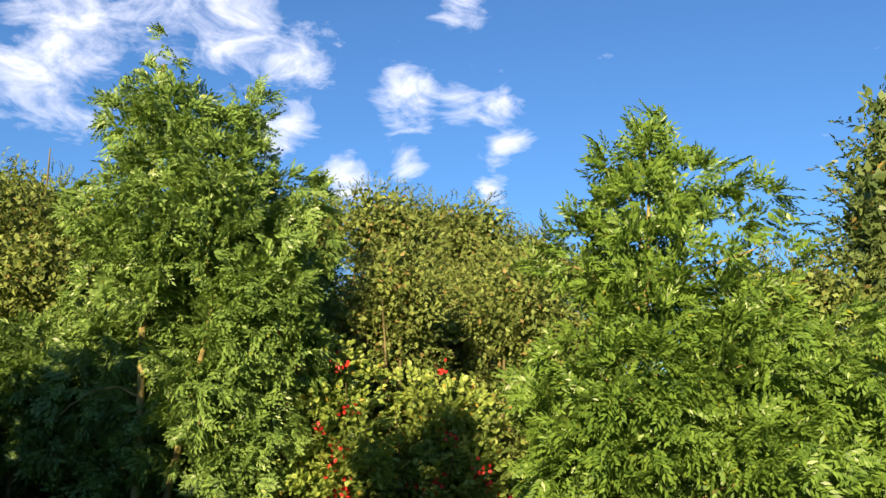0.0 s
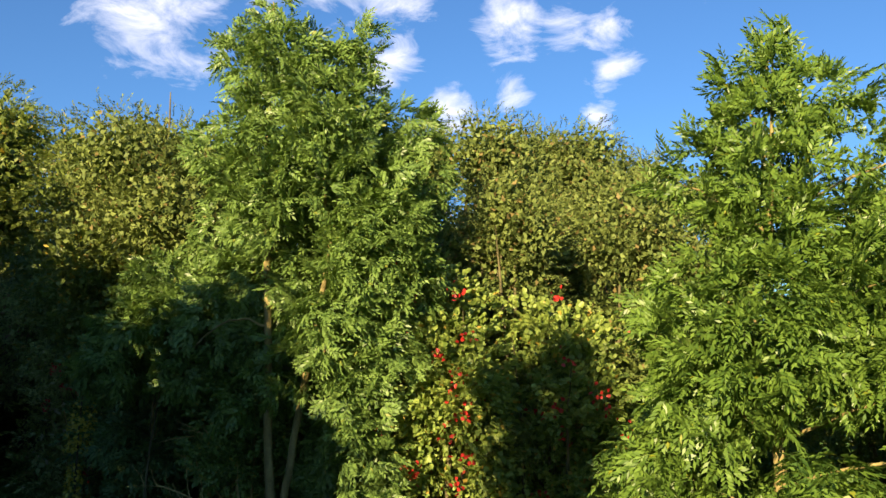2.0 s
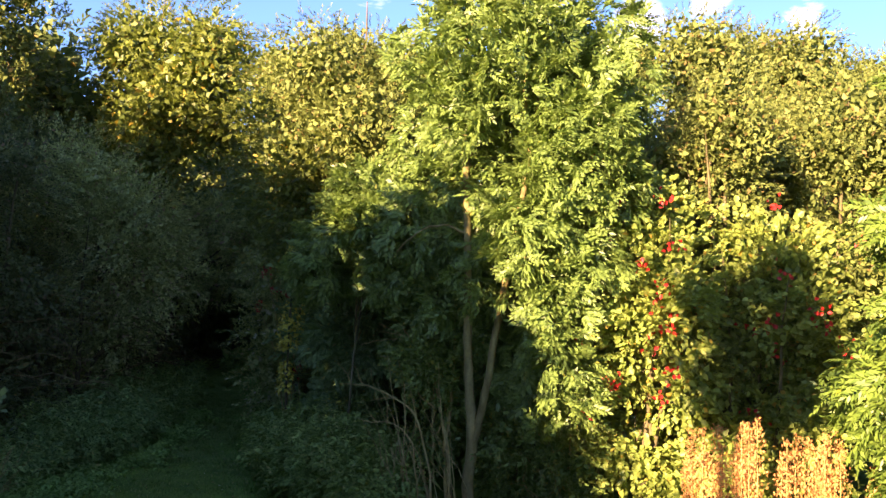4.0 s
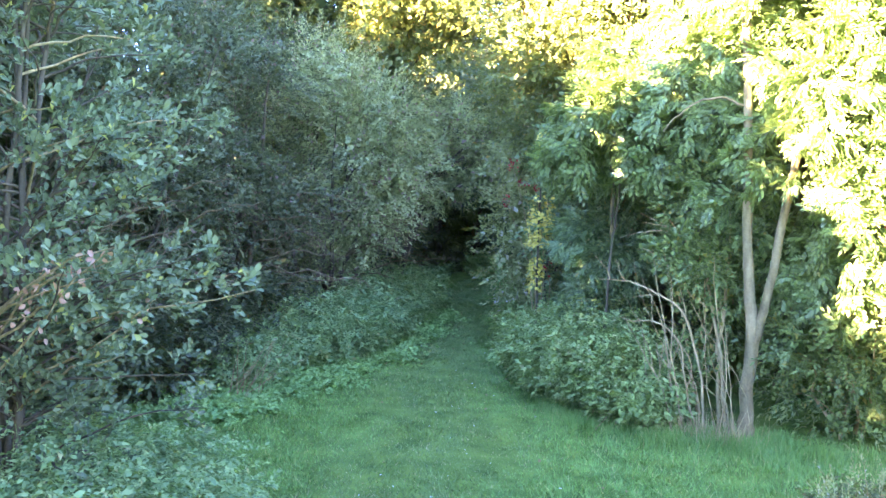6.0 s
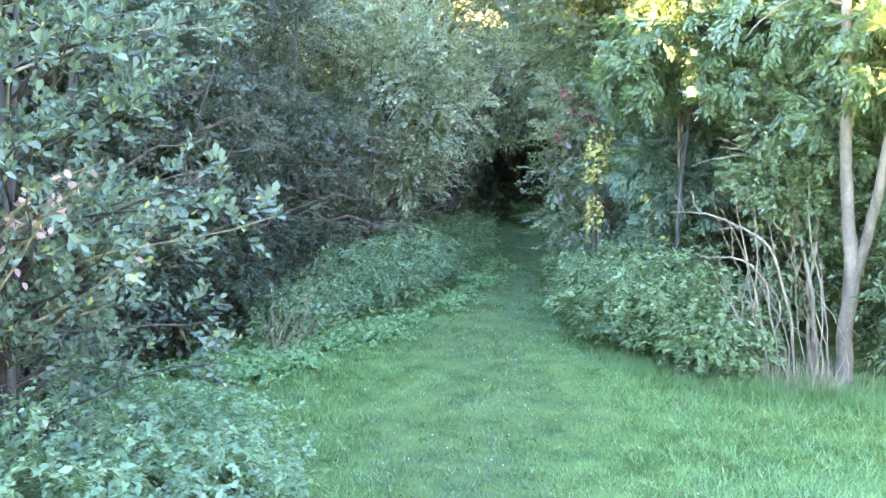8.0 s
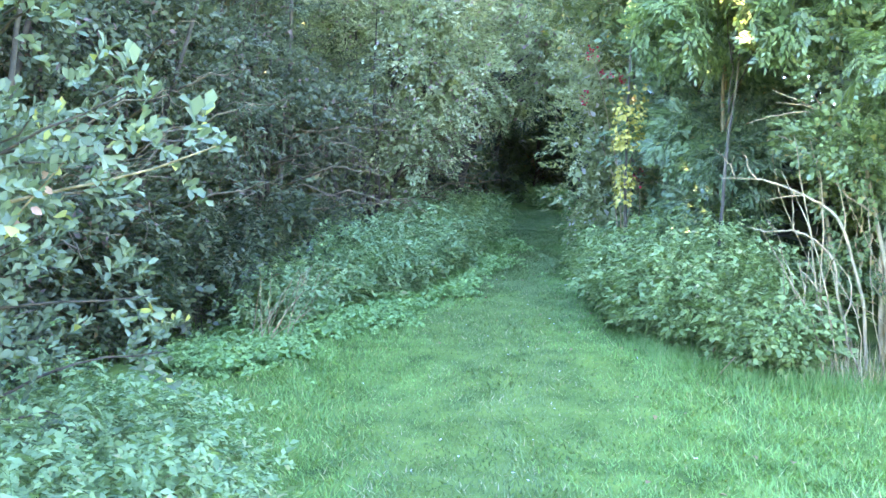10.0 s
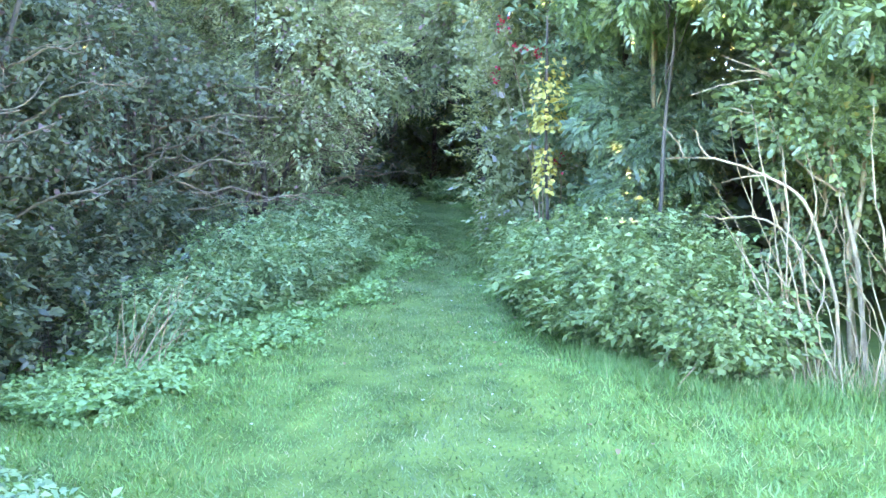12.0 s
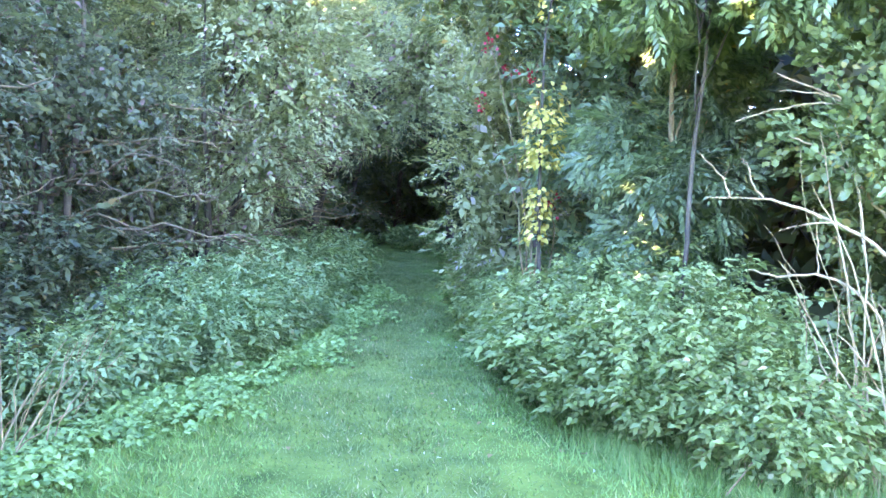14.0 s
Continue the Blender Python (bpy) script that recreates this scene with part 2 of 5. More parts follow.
def leaf_quads(base, way, normal, length, width, full=False, fold=0.25, droop=0.12, wide=(0.5, 0.42)):
    """Leaves as folded blades: one quad each, or two with a rounder outline."""
    way, normal = unit(way), unit(normal)
    side = unit(np.cross(way, normal))
    normal = np.cross(side, way)
    L, W = np.asarray(length)[:, None], np.asarray(width)[:, None]
    b = base
    t = base + way * L - normal * L * droop
    if not full:
        r = base + way * L * 0.45 + side * W / 2 + normal * W * fold
        l = base + way * L * 0.45 - side * W / 2 + normal * W * fold
        V = np.stack([b, r, t, l], 1).reshape(-1, 3)
        F = np.arange(len(V)).reshape(-1, 4)
        return V, F
    rim = lambda f, w, s: base + way * L * f + s * side * W * w + normal * (W * fold * w * 2 - L * droop * f * f)
    V = np.stack([b, rim(0.3, wide[0], 1), rim(0.72, wide[1], 1), t, rim(0.72, wide[1], -1), rim(0.3, wide[0], -1)], 1).reshape(-1, 3)
    k = np.arange(len(b))[:, None] * 6
    F = np.concatenate([k + [[0, 1, 2, 3]], k + [[0, 3, 4, 5]]], 1).reshape(-1, 4)
    return V, F


def rot2(a):
    return np.stack([np.cos(a), np.sin(a), np.zeros_like(a)], -1)


def spray(kind, rng):
    """One leafy shoot that grows along x, with z up."""
    if kind == "ash":
        B, W_, N_, Ls, Ws = [], [], [], [], []
        for k in range(4):
            a = rng.uniform(-1.2, 1.2)
            axis = unit(np.array([np.cos(a), np.sin(a), rng.uniform(-0.25, 0.35)]))
            side = unit(np.cross(axis, [0, 0, 1]))
            up = np.cross(side, axis)
            ln = rng.uniform(0.19, 0.27)
            start = np.array([rng.uniform(-0.02, 0.1), 0, rng.uniform(-0.04, 0.04)])
            for q in range(6):
                f = 0.25 + 0.75 * q / 5
                p = start + axis * ln * f - np.array([0, 0, 1]) * 0.36 * ln * f * f
                for s in ((1, -1) if q < 5 else (0,)):
                    B.append(p)
                    W_.append(axis * (0.75 if s else 1) + side * s * 0.8 - np.array([0, 0, rng.uniform(0.15, 0.55)]))
                    N_.append(up + rng.normal(0, 0.25, 3))
                    Ls.append(rng.uniform(0.075, 0.1))
                    Ws.append(rng.uniform(0.025, 0.034))
        return leaf_quads(np.array(B), np.array(W_), np.array(N_), np.array(Ls), np.array(Ws))
    spec = {"small": (14, 0.34, 0.056, 0.026, False), "fine": (12, 0.30, 0.075, 0.030, False), "alder": (12, 0.30, 0.066, 0.036, True),
            "broad": (7, 0.26, 0.092, 0.082, True), "nettle": (9, 0.20, 0.075, 0.042, False), "cover": (6, 0.10, 0.075, 0.055, True), "tuft": (14, 0.2, 0.03, 0.012, False), "nettle_top": (7, 0.15, 0.085, 0.04, False)}[kind]
    n, ln, ll, lw, full = spec
    f = np.linspace(0.12, 1, n)
    a = rng.uniform(0.5, 1.2, n) * np.where(np.arange(n) % 2, 1, -1) * (1.15 - f * 0.8) + rng.normal(0, 0.2, n)
    base = np.stack([f * ln, rng.normal(0, 0.012, n), -0.15 * ln * f * f + rng.normal(0, 0.012, n)], 1)
    way = rot2(a) + np.stack([np.zeros(n), np.zeros(n), rng.uniform(-0.3, 0.5, n)], 1)
    nrm = np.stack([rng.normal(0, 0.4, n), rng.normal(0, 0.4, n), np.ones(n)], 1)
    if kind == "nettle":
        az = np.arange(n) * 1.9 + rng.normal(0, 0.3, n)
        way = np.stack([rng.uniform(-0.15, 0.35, n), np.cos(az), np.sin(az)], 1)
        nrm = np.stack([np.ones(n), rng.normal(0, 0.3, n), rng.normal(0, 0.3, n)], 1)
        base[:, 1:] = 0
    if kind == "alder":
        az = np.arange(n) * 2.4 + rng.normal(0, 0.4, n)
        open_out = rng.uniform(0.45, 0.9, n) * (1.3 - 0.6 * f)
        way = np.stack([np.ones(n), np.cos(az) * open_out, np.sin(az) * open_out + 0.15], 1)
        nrm = np.stack([0.6 * np.ones(n), -np.cos(az), -np.sin(az) + 0.3], 1) + rng.normal(0, 0.25, (n, 3))
        base[:, 0] = ln * (0.15 + 0.85 * f ** 0.7)
    size = rng.uniform(0.75, 1.2, n) * (1.05 - 0.35 * f if kind == "nettle" else 1)
    return leaf_quads(base, way, nrm, ll * size, lw * size, full, wide=(0.28, 0.5) if kind == "alder" else (0.5, 0.42))


SPRAYS = {k: [spray(k, np.random.default_rng(50 + i)) for i in range(7)] for k in ("ash", "small", "fine", "alder", "broad", "nettle", "cover", "tuft", "nettle_top")}


def scatter(kind, pos, way, normal, size, rng):
    """Leafy shoots of one kind at many places, as one mesh's data."""
    way = unit(way)
    side = unit(np.cross(normal, way))
    up = np.cross(way, side)
    out, pick = [], rng.integers(0, 7, len(pos))
    for k in range(7):
        s = pick == k
        if not s.any():
            continue
        V, F = SPRAYS[kind][k]
        P = pos[s][:, None] + size[s][:, None, None] * (V[None, :, 0:1] * way[s][:, None] + V[None, :, 1:2] * side[s][:, None] + V[None, :, 2:3] * up[s][:, None])
        n = s.sum()
        out.append((P.reshape(-1, 3), (F[None] + np.arange(n)[:, None, None] * len(V)).reshape(-1, F.shape[1])))
    return join(out)


def lobes_in(rng, centre, radii, n, share=(0.27, 0.42), low=-0.9, boxy=False):
    """Rounded boughs that fill an uneven crown."""
    d = unit(rng.normal(0, 1, (n, 3)))
    d[:, 2] = np.clip(d[:, 2], low, 1)
    f = rng.uniform(0.3, 0.8, n) ** 0.7
    c = np.array(centre) + d * np.array(radii) * f[:, None]
    r = rng.uniform(*share, n) * np.mean(radii)
    if boxy:
        e = rng.uniform(-1, 1, (n, 3))
        e /= np.maximum(np.linalg.norm(e[:, :2], axis=1, keepdims=True), 1)
        e[:, :2] *= np.where(e[:, 2:3] > 0.3, 1.15 - 0.6 * e[:, 2:3], 1)
        c = np.array(centre) + e * np.array(radii) * 0.8
    return c, r


def foliage(rng, c, r, n, kind, size=1.0, squash=0.85, droop=0.0, fill=0.5, fill_size=0.2, out_from=None, fill_out=0.68):
    k = rng.choice(len(c), n, p=r ** 2 / (r ** 2).sum())
    d = unit(rng.normal(0, 1, (n, 3)) + [0, 0, 0.15])
    shell = rng.uniform(0.72, 1.12, n) ** 0.8
    sq = np.array([1, 1, squash])
    p = c[k] + d * (r[k] * shell)[:, None] * sq
    keep = np.ones(n, bool)
    for j in range(len(c)):
        keep &= (k == j) | (np.linalg.norm((p - c[j]) / sq, axis=1) > 0.7 * r[j])
    p, d, k = p[keep], d[keep], k[keep]
    m = len(p)
    mid = np.average(c, axis=0, weights=r) if out_from is None else np.array(out_from)
    away = unit((p - mid) * [1, 1, 0.4])
    way = d * 0.7 + away * 0.6 + rng.normal(0, 0.35, (m, 3)) + [0, 0, -droop]
    normal = np.array([0, 0, 0.3 if kind == "ash" else 0.7]) + d * 0.9 + rng.normal(0, 0.35, (m, 3))
    data = [scatter(kind, p, way, normal, size * rng.uniform(0.75, 1.25, m), rng)]
    nf = int(m * fill)
    if nf:
        q = rng.choice(len(c), nf, p=r ** 3 / (r ** 3).sum())
        b = c[q] + unit(rng.normal(0, 1, (nf, 3))) * (r[q] * rng.uniform(0.1, fill_out, nf))[:, None] * sq
        V, F = leaf_quads(b, rng.normal(0, 1, (nf, 3)), rng.normal(0, 1, (nf, 3)), np.full(nf, fill_size), np.full(nf, fill_size * 0.6))
        data.append((V, F))
    return data


def add_crown(root, datas, mat, name="crown", label=""):
    by_size = {}
    for V, F in datas:
        by_size.setdefault(F.shape[1], []).append((V, F))
    base = np.array(root.location)
    for d in by_size.values():
        V, F = join(d)
        part(name, np_mesh(name, V - base, F, mat), root, label)


def tree(name, base, centre, radii, lobes, kind, n, mat, label, category="tree", size=1.0, trunk=0.09, bark=None, seed=1, share=(0.27, 0.42),
         fill=3.5, fill_size=0.24, droop=0.1, low=-0.9, spires=(), limbs=9, group="", stems=1, boxy=False, twigs=0, fill_out=0.72, undercut=0.0):
    """A broadleaved tree or shrub: tapered trunk, limbs that reach the boughs, and a crown of separate leaves."""
    rng = np.random.default_rng(seed)
    if kind in ("fine", "small"):
        n, size = int(n * 0.5), size * 1.26
    bark = bark or M_DARKBARK
    root = thing(name, base, label, category, group)
    c, r = lobes_in(rng, centre, radii, lobes, share, low, boxy)
    low_ones = c[:, 2] < undercut
    c[low_ones, :2] = np.array(base[:2]) + (c[low_ones, :2] - np.array(base[:2])) * 0.45
    for sx, sy, sz, sr in spires:
        c, r = np.vstack([c, [sx, sy, sz]]), np.append(r, sr)
    top = np.array([centre[0], centre[1], centre[2] + radii[2] * 0.75])
    b = np.array(base, float)
    for s in range(stems):
        off = np.append(rng.normal(0, 0.18, 2), 0) if stems > 1 else np.zeros(3)
        end = top + (np.append(rng.normal(0, 0.5, 2) * np.array(radii[:2]), -rng.uniform(0, 1.0)) if stems > 1 else 0)
        pts = [b + off - [0, 0, 0.05]] + [b + off + (end - b - off) * f + np.append(rng.normal(0, 0.06, 2), 0) for f in (0.25, 0.5, 0.75, 1.0)]
        V, F = tube_data(pts, np.array([1.25, 1, 0.8, 0.5, 0.12]) * trunk, 8, 0.008, seed + s)
        part("trunk" if stems == 1 else "stem", np_mesh("trunk", V - b, F, bark), root)
    order = np.argsort(-r)[:limbs]
    for q in order:
        f = np.clip((c[q][2] - b[2]) / max(top[2] - b[2], 0.1) - 0.22, 0.12, 0.9)
        start = b + (top - b) * f
        mid = (start + c[q]) / 2 + [0, 0, 0.12]
        V, F = tube_data([start, mid, c[q]], np.array([0.45, 0.3, 0.08]) * trunk, 6, 0.012, seed + int(q))
        part("limb", np_mesh("limb", V - b, F, bark), root)
    for q in range(twigs):
        a, z = rng.uniform(-1.5, 0.9), rng.uniform(0.7, 2.6)
        d = np.array([np.cos(a), np.sin(a), rng.uniform(-0.1, 0.35)])
        s = b + np.array([0, 0, z]) + d * radii[0] * 0.3
        e = b + np.array([0, 0, z]) + d * radii[0] * rng.uniform(1.2, 1.6) + rng.normal(0, 0.12, 3)
        e[2] = max(e[2], b[2] + 0.3)
        mid = (s + e) / 2 + [0, 0, rng.uniform(0.05, 0.3)]
        forks = [tube_data([s, mid, e], [0.02, 0.014, 0.005], 5, 0.03, seed + q)]
        for h in (0.1, 0.4, 0.7):
            p0 = mid + (e - mid) * h
            forks.append(tube_data([p0, p0 + d * 0.2 + rng.normal(0, 0.12, 3), p0 + d * 0.4 + rng.normal(0, 0.22, 3)], [0.007, 0.005, 0.002], 4, 0.012, seed + q))
        V, F = join(forks)
        part("twig", np_mesh("twig", V - b, F, M_HEDGETWIG), root)
    add_crown(root, foliage(rng, c, r, n, kind, size, 0.85, droop, fill, fill_size, None, fill_out), mat)
    return root


# ---- ground ----
AHEAD = np.array([-0.64, 0.77])


def ground_z(x, y):
    """A grassy bank falls to level ground, with slight unevenness."""
    s = x * AHEAD[0] + y * AHEAD[1]
    h = np.interp(s, [-3, -0.5, 0, 0.8, 1.65, 2.8, 4.4, 5.6, 6.8, 8.2, 9.4], [1.8, 1.76, 1.72, 1.46, 1.2, 0.93, 0.64, 0.5, 0.34, 0.1, 0.0])
    return h + 0.025 * np.sin(x * 1.3 + 0.4) * np.sin(y * 1.1) * np.clip((s - 8) / 3, 0, 1)


PATH_X, PATH_Y = np.array([-3.2, -6.0, -8.55, -13.3, -18.5, -24.5]), np.array([3.6, 8.2, 12.1, 20.4, 29.0, 39.0])


def beside_path(x, y):
    """Signed distance from the path's middle, plus to the right, and how far along it."""
    best, side = np.full(np.shape(x), 1e9), np.zeros(np.shape(x))
    for i in range(len(PATH_X) - 1):
        ax, ay, bx, by = PATH_X[i], PATH_Y[i], PATH_X[i + 1], PATH_Y[i + 1]
        dx, dy = bx - ax, by - ay
        f = np.clip(((x - ax) * dx + (y - ay) * dy) / (dx * dx + dy * dy), 0, 1)
        ex, ey = x - ax - f * dx, y - ay - f * dy
        d = np.hypot(ex, ey)
        s = np.where(ex * dy - ey * dx > 0, 1, -1)
        side = np.where(d < best, s * d, side)
        best = np.minimum(best, d)
    return side


def build_ground():
    fine = np.arange(-34, 22.01, 0.4)
    xs = np.concatenate([[-900, -400, -150, -70, -45], fine, [30, 50, 90, 200, 500, 900]])
    ys = np.concatenate([[-900, -400, -150, -60, -25], np.arange(-12, 46.01, 0.4), [60, 100, 200, 500, 900]])
    X, Y = np.meshgrid(xs, ys, indexing="ij")
    Z = ground_z(X, Y)
    V = np.stack([X, Y, Z], -1).reshape(-1, 3)
    i, j = np.meshgrid(np.arange(len(xs) - 1), np.arange(len(ys) - 1), indexing="ij")
    w = len(ys)
    F = np.stack([i * w + j, (i + 1) * w + j, (i + 1) * w + j + 1, i * w + j + 1], -1).reshape(-1, 4)
    ob = new("ground", np_mesh("ground", V, F, M_SOIL))
    tagged(ob, "grassy ground falling from a bank to a level woodland path", "ground", kind="structure")


build_ground()

# ---- grass ----
def blades(rng, x, y, height, lean=0.5, width=0.007):
    n = len(x)
    b = np.stack([x, y, ground_z(x, y) - 0.005], 1)
    # neighbouring blades lie much the same way
    a = 2.2 * np.sin(x * 4.1 + 2 * np.sin(y * 2.3)) + 2.0 * np.sin(y * 5.3 + x * 2.7) + rng.normal(0, 1.5, n)
    s = rot2(a) * (width * rng.uniform(0.6, 1.3, n))[:, None]
    tip = b + rot2(a + np.pi / 2 + rng.normal(0, 0.4, n)) * (height * lean * rng.uniform(0.1, 1.2, n))[:, None]
    tip[:, 2] += height
    V = np.stack([b - s, b + s, tip], 1).reshape(-1, 3)
    return V, np.arange(len(V)).reshape(-1, 3)


def mown_grass():
    rng = np.random.default_rng(3)
    n = 330000
    # thickest where one walks close by
    y = 4.5 + 26 * rng.uniform(0, 1, n) ** 1.7 - rng.exponential(0.6, n)
    x = np.interp(y, PATH_Y, PATH_X) + rng.uniform(-1, 1, n) * np.interp(y, [4, 8, 11, 13, 40], [5.5, 5.0, 4.6, 2.0, 1.7]) + np.interp(y, [4, 8, 11, 13], [1.0, 1.2, 1.2, 0]) + rng.normal(0, 0.35, n)
    side = beside_path(x, y)
    ragged = rng.normal(0, 0.2, n)
    keep = (y < 24.3 + ragged * 3) & (side > -3.7) & ((side < 1.6 + ragged) | (y < 11.4 + ragged))
    x, y, side = x[keep], y[keep], side[keep]
    patchy = np.sin(x * 2.1 + np.sin(y * 1.7) * 1.3) * np.sin(y * 2.6 + x) * 0.5 + 0.5
    h = 0.022 + 0.026 * patchy + 0.028 * np.clip((np.abs(side) - 0.7) / 1.2, 0, 1)
    h *= rng.uniform(0.5, 1.2, len(x))
    edge = (np.abs(side + 0.1 + 0.25 * np.sin(y * 1.9) + rng.normal(0, 0.22, len(x))) > 0.75) & (y > 6)
    for name, some, mat, label in (("mown_grass", ~edge, M_GRASS, "short trodden cool green grass along the path"), ("edge_grass", edge, M_EDGEGRASS, "short bright green grass at the path's edges")):
        V, F = blades(rng, x[some], y[some], h[some], 1.4, 0.006)
        tagged(new(name, np_mesh(name, V, F, mat)), label, "grass", kind="stuff")
    m = 40
    fy = rng.uniform(6.5, 14, m)
    fx = np.interp(fy, PATH_Y, PATH_X) + rng.normal(0.3, 0.9, m)
    p = np.stack([fx, fy, ground_z(fx, fy) + 0.05], 1)
    d = leaf_quads(np.repeat(p, 3, 0), rng.normal(0, 1, (m * 3, 3)) * [1, 1, 0.2], np.tile([0.0, 0.0, 1.0], (m * 3, 1)), np.full(m * 3, 0.014), np.full(m * 3, 0.012))
    tagged(new("clover_flowers", np_mesh("clover_flowers", *d, M_DAISY)), "tiny white clover flowers scattered in the grass", "flowers", kind="stuff")
    # longer tufts below the trees and along the edges
    m = 26000
    u = rng.uniform(0, 1, m)
    x = -6.3 + 7.5 * u + rng.normal(0, 0.15, m)
    y = 10.35 + 0.55 * np.sin(u * 5) * 0.3 + rng.normal(0, 0.28, m) + 0.25 * u
    y = np.where(x < -4.8, y + (-4.8 - x) * 0.45, y)
    V, F = blades(rng, x, y, rng.uniform(0.05, 0.17, m), 0.9, 0.004)
    ob = new("long_grass", np_mesh("long_grass", V, F, M_EDGEGRASS))
    tagged(ob, "long unmown green grass below the trees", "grass", kind="stuff")
    m = 800
    x = rng.choice([-6.1, -5.75, -5.3, -5.1, -4.7, -4.35, -4.0, -3.75], m) + rng.normal(0, 0.16, m)
    y = 10.75 + np.clip(-4.9 - x, 0, 9) * 0.5 + rng.normal(0, 0.13, m)
    V, F = blades(rng, x, y, rng.uniform(0.1, 0.45, m), 0.9, 0.0042)
    ob = new("dry_grass", np_mesh("dry_grass", V, F, M_STRAW))
    tagged(ob, "dry straw-coloured grass below the bushes", "grass", kind="stuff")


mown_grass()


# ---- trees ----
def twin_ash():
    base = (-3.68, 11.02, 0.0)
    root = thing("ash_tree", base, "tall green ash tree with a pale forked trunk", "tree")
    b = np.array(base)
    V, F = tube_data([(-3.68, 11.02, -0.06), (-3.69, 11.02, 0.25), (-3.66, 11.0, 0.8), (-3.60, 10.98, 1.2), (-3.67, 10.97, 1.7), (-3.70, 10.95, 2.6), (-3.71, 10.94, 3.9), (-3.78, 10.95, 5.5), (-3.72, 10.97, 8.1)],
                     [0.105, 0.08, 0.07, 0.076, 0.06, 0.053, 0.046, 0.037, 0.01], 12, 0.006, 5)
    part("trunk", np_mesh("trunk", V - b, F, M_BARK), root)
    V, F = tube_data([(-3.60, 10.98, 1.1), (-3.47, 10.92, 1.55), (-3.33, 10.84, 2.2), (-3.2, 10.78, 2.9), (-2.95, 10.8, 4.2), (-2.7, 11.0, 6.2)], [0.052, 0.05, 0.046, 0.041, 0.032, 0.01], 10, 0.006, 6)
    part("second_trunk", np_mesh("second_trunk", V - b, F, M_BARK), root)
    V, F = tube_data([(-3.71, 10.94, 3.72), (-4.0, 10.8, 3.85), (-4.3, 10.65, 3.72), (-4.55, 10.6, 3.45)], [0.018, 0.014, 0.01, 0.005], 7, 0.01, 8)
    part("limb", np_mesh("limb", V - b, F, M_BARK), root)
    rng = np.random.default_rng(11)
    # boughs up the two leaders, wide in the middle and thin at the top
    z = np.concatenate([rng.uniform(3.4, 7.3, 46), rng.uniform(1.7, 4.2, 9)])
    wide = np.interp(z, [1.7, 3.0, 4.5, 6.0, 7.3], [0.6, 1.05, 1.4, 1.1, 0.45])
    a = rng.uniform(0, 2 * np.pi, len(z))
    f = rng.uniform(0.35, 1, len(z)) ** 0.6
    c = np.stack([-3.3 + np.cos(a) * wide * f * 1.05, 11.05 + np.sin(a) * wide * f * 0.85, z], 1)
    r = np.interp(z, [1.7, 4.5, 7.3], [0.5, 0.58, 0.34]) * rng.uniform(0.8, 1.15, len(z))
    front = (z < 3.5) & (c[:, 0] < -2.7)
    c[front, 1] = np.maximum(c[front, 1], 11.6)
    front = (z < 4.5) & (np.abs(c[:, 0] + 3.6) < 0.6)
    c[front, 1] = np.maximum(c[front, 1], 11.55)
    extra = np.array([(-3.75, 10.97, 7.6), (-3.72, 10.98, 8.0), (-3.72, 11.0, 8.35), (-2.75, 11.2, 7.1), (-2.6, 11.3, 7.5), (-2.62, 11.3, 7.8), (-4.1, 10.95, 7.3),
                      (-2.0, 11.3, 6.3), (-1.85, 11.4, 5.6), (-2.6, 11.3, 2.6), (-2.6, 11.5, 2.0), (-2.95, 10.5, 2.95), (-2.5, 11.2, 3.2), (-3.6, 10.68, 3.05), (-3.95, 10.7, 2.7), (-3.5, 10.7, 4.1),
                      (-3.75, 10.5, 5.0), (-3.5, 10.45, 5.4), (-3.95, 10.5, 5.6), (-2.45, 10.9, 3.7), (-2.3, 10.95, 4.4), (-2.15, 10.95, 5.0), (-2.5, 10.7, 4.1), (-2.3, 10.7, 4.9), (-2.35, 10.9, 5.6), (-2.5, 10.8, 3.3), (-2.6, 10.6, 2.4), (-2.3, 10.6, 2.0), (-2.7, 10.55, 2.9), (-2.35, 10.5, 2.8), (-2.15, 10.6, 3.3), (-2.8, 10.55, 3.5), (-2.5, 10.6, 1.6)])
    c = np.vstack([c, extra])
    r = np.append(r, [0.3, 0.2, 0.14, 0.3, 0.2, 0.13, 0.3, 0.35, 0.4, 0.45, 0.4, 0.2, 0.45, 0.2, 0.2, 0.16, 0.28, 0.3, 0.3, 0.4, 0.42, 0.4, 0.4, 0.42, 0.4, 0.36, 0.3, 0.3, 0.28, 0.34, 0.34, 0.34, 0.25])
    for q in range(0, 40, 2):
        s = np.array([-3.7 if c[q][0] < -3.2 else -3.0, 10.97, c[q][2] - 0.5])
        V, F = tube_data([s, (s + c[q]) / 2 + [0, 0, 0.08], c[q]], [0.022, 0.015, 0.005], 6, 0.01, q)
        part("limb", np_mesh("limb", V - b, F, M_BARK), root)
    add_crown(root, foliage(rng, c, r, 6000, "ash", 0.85, 0.9, 0.25, 3.4, 0.085), M_ASH)


twin_ash()


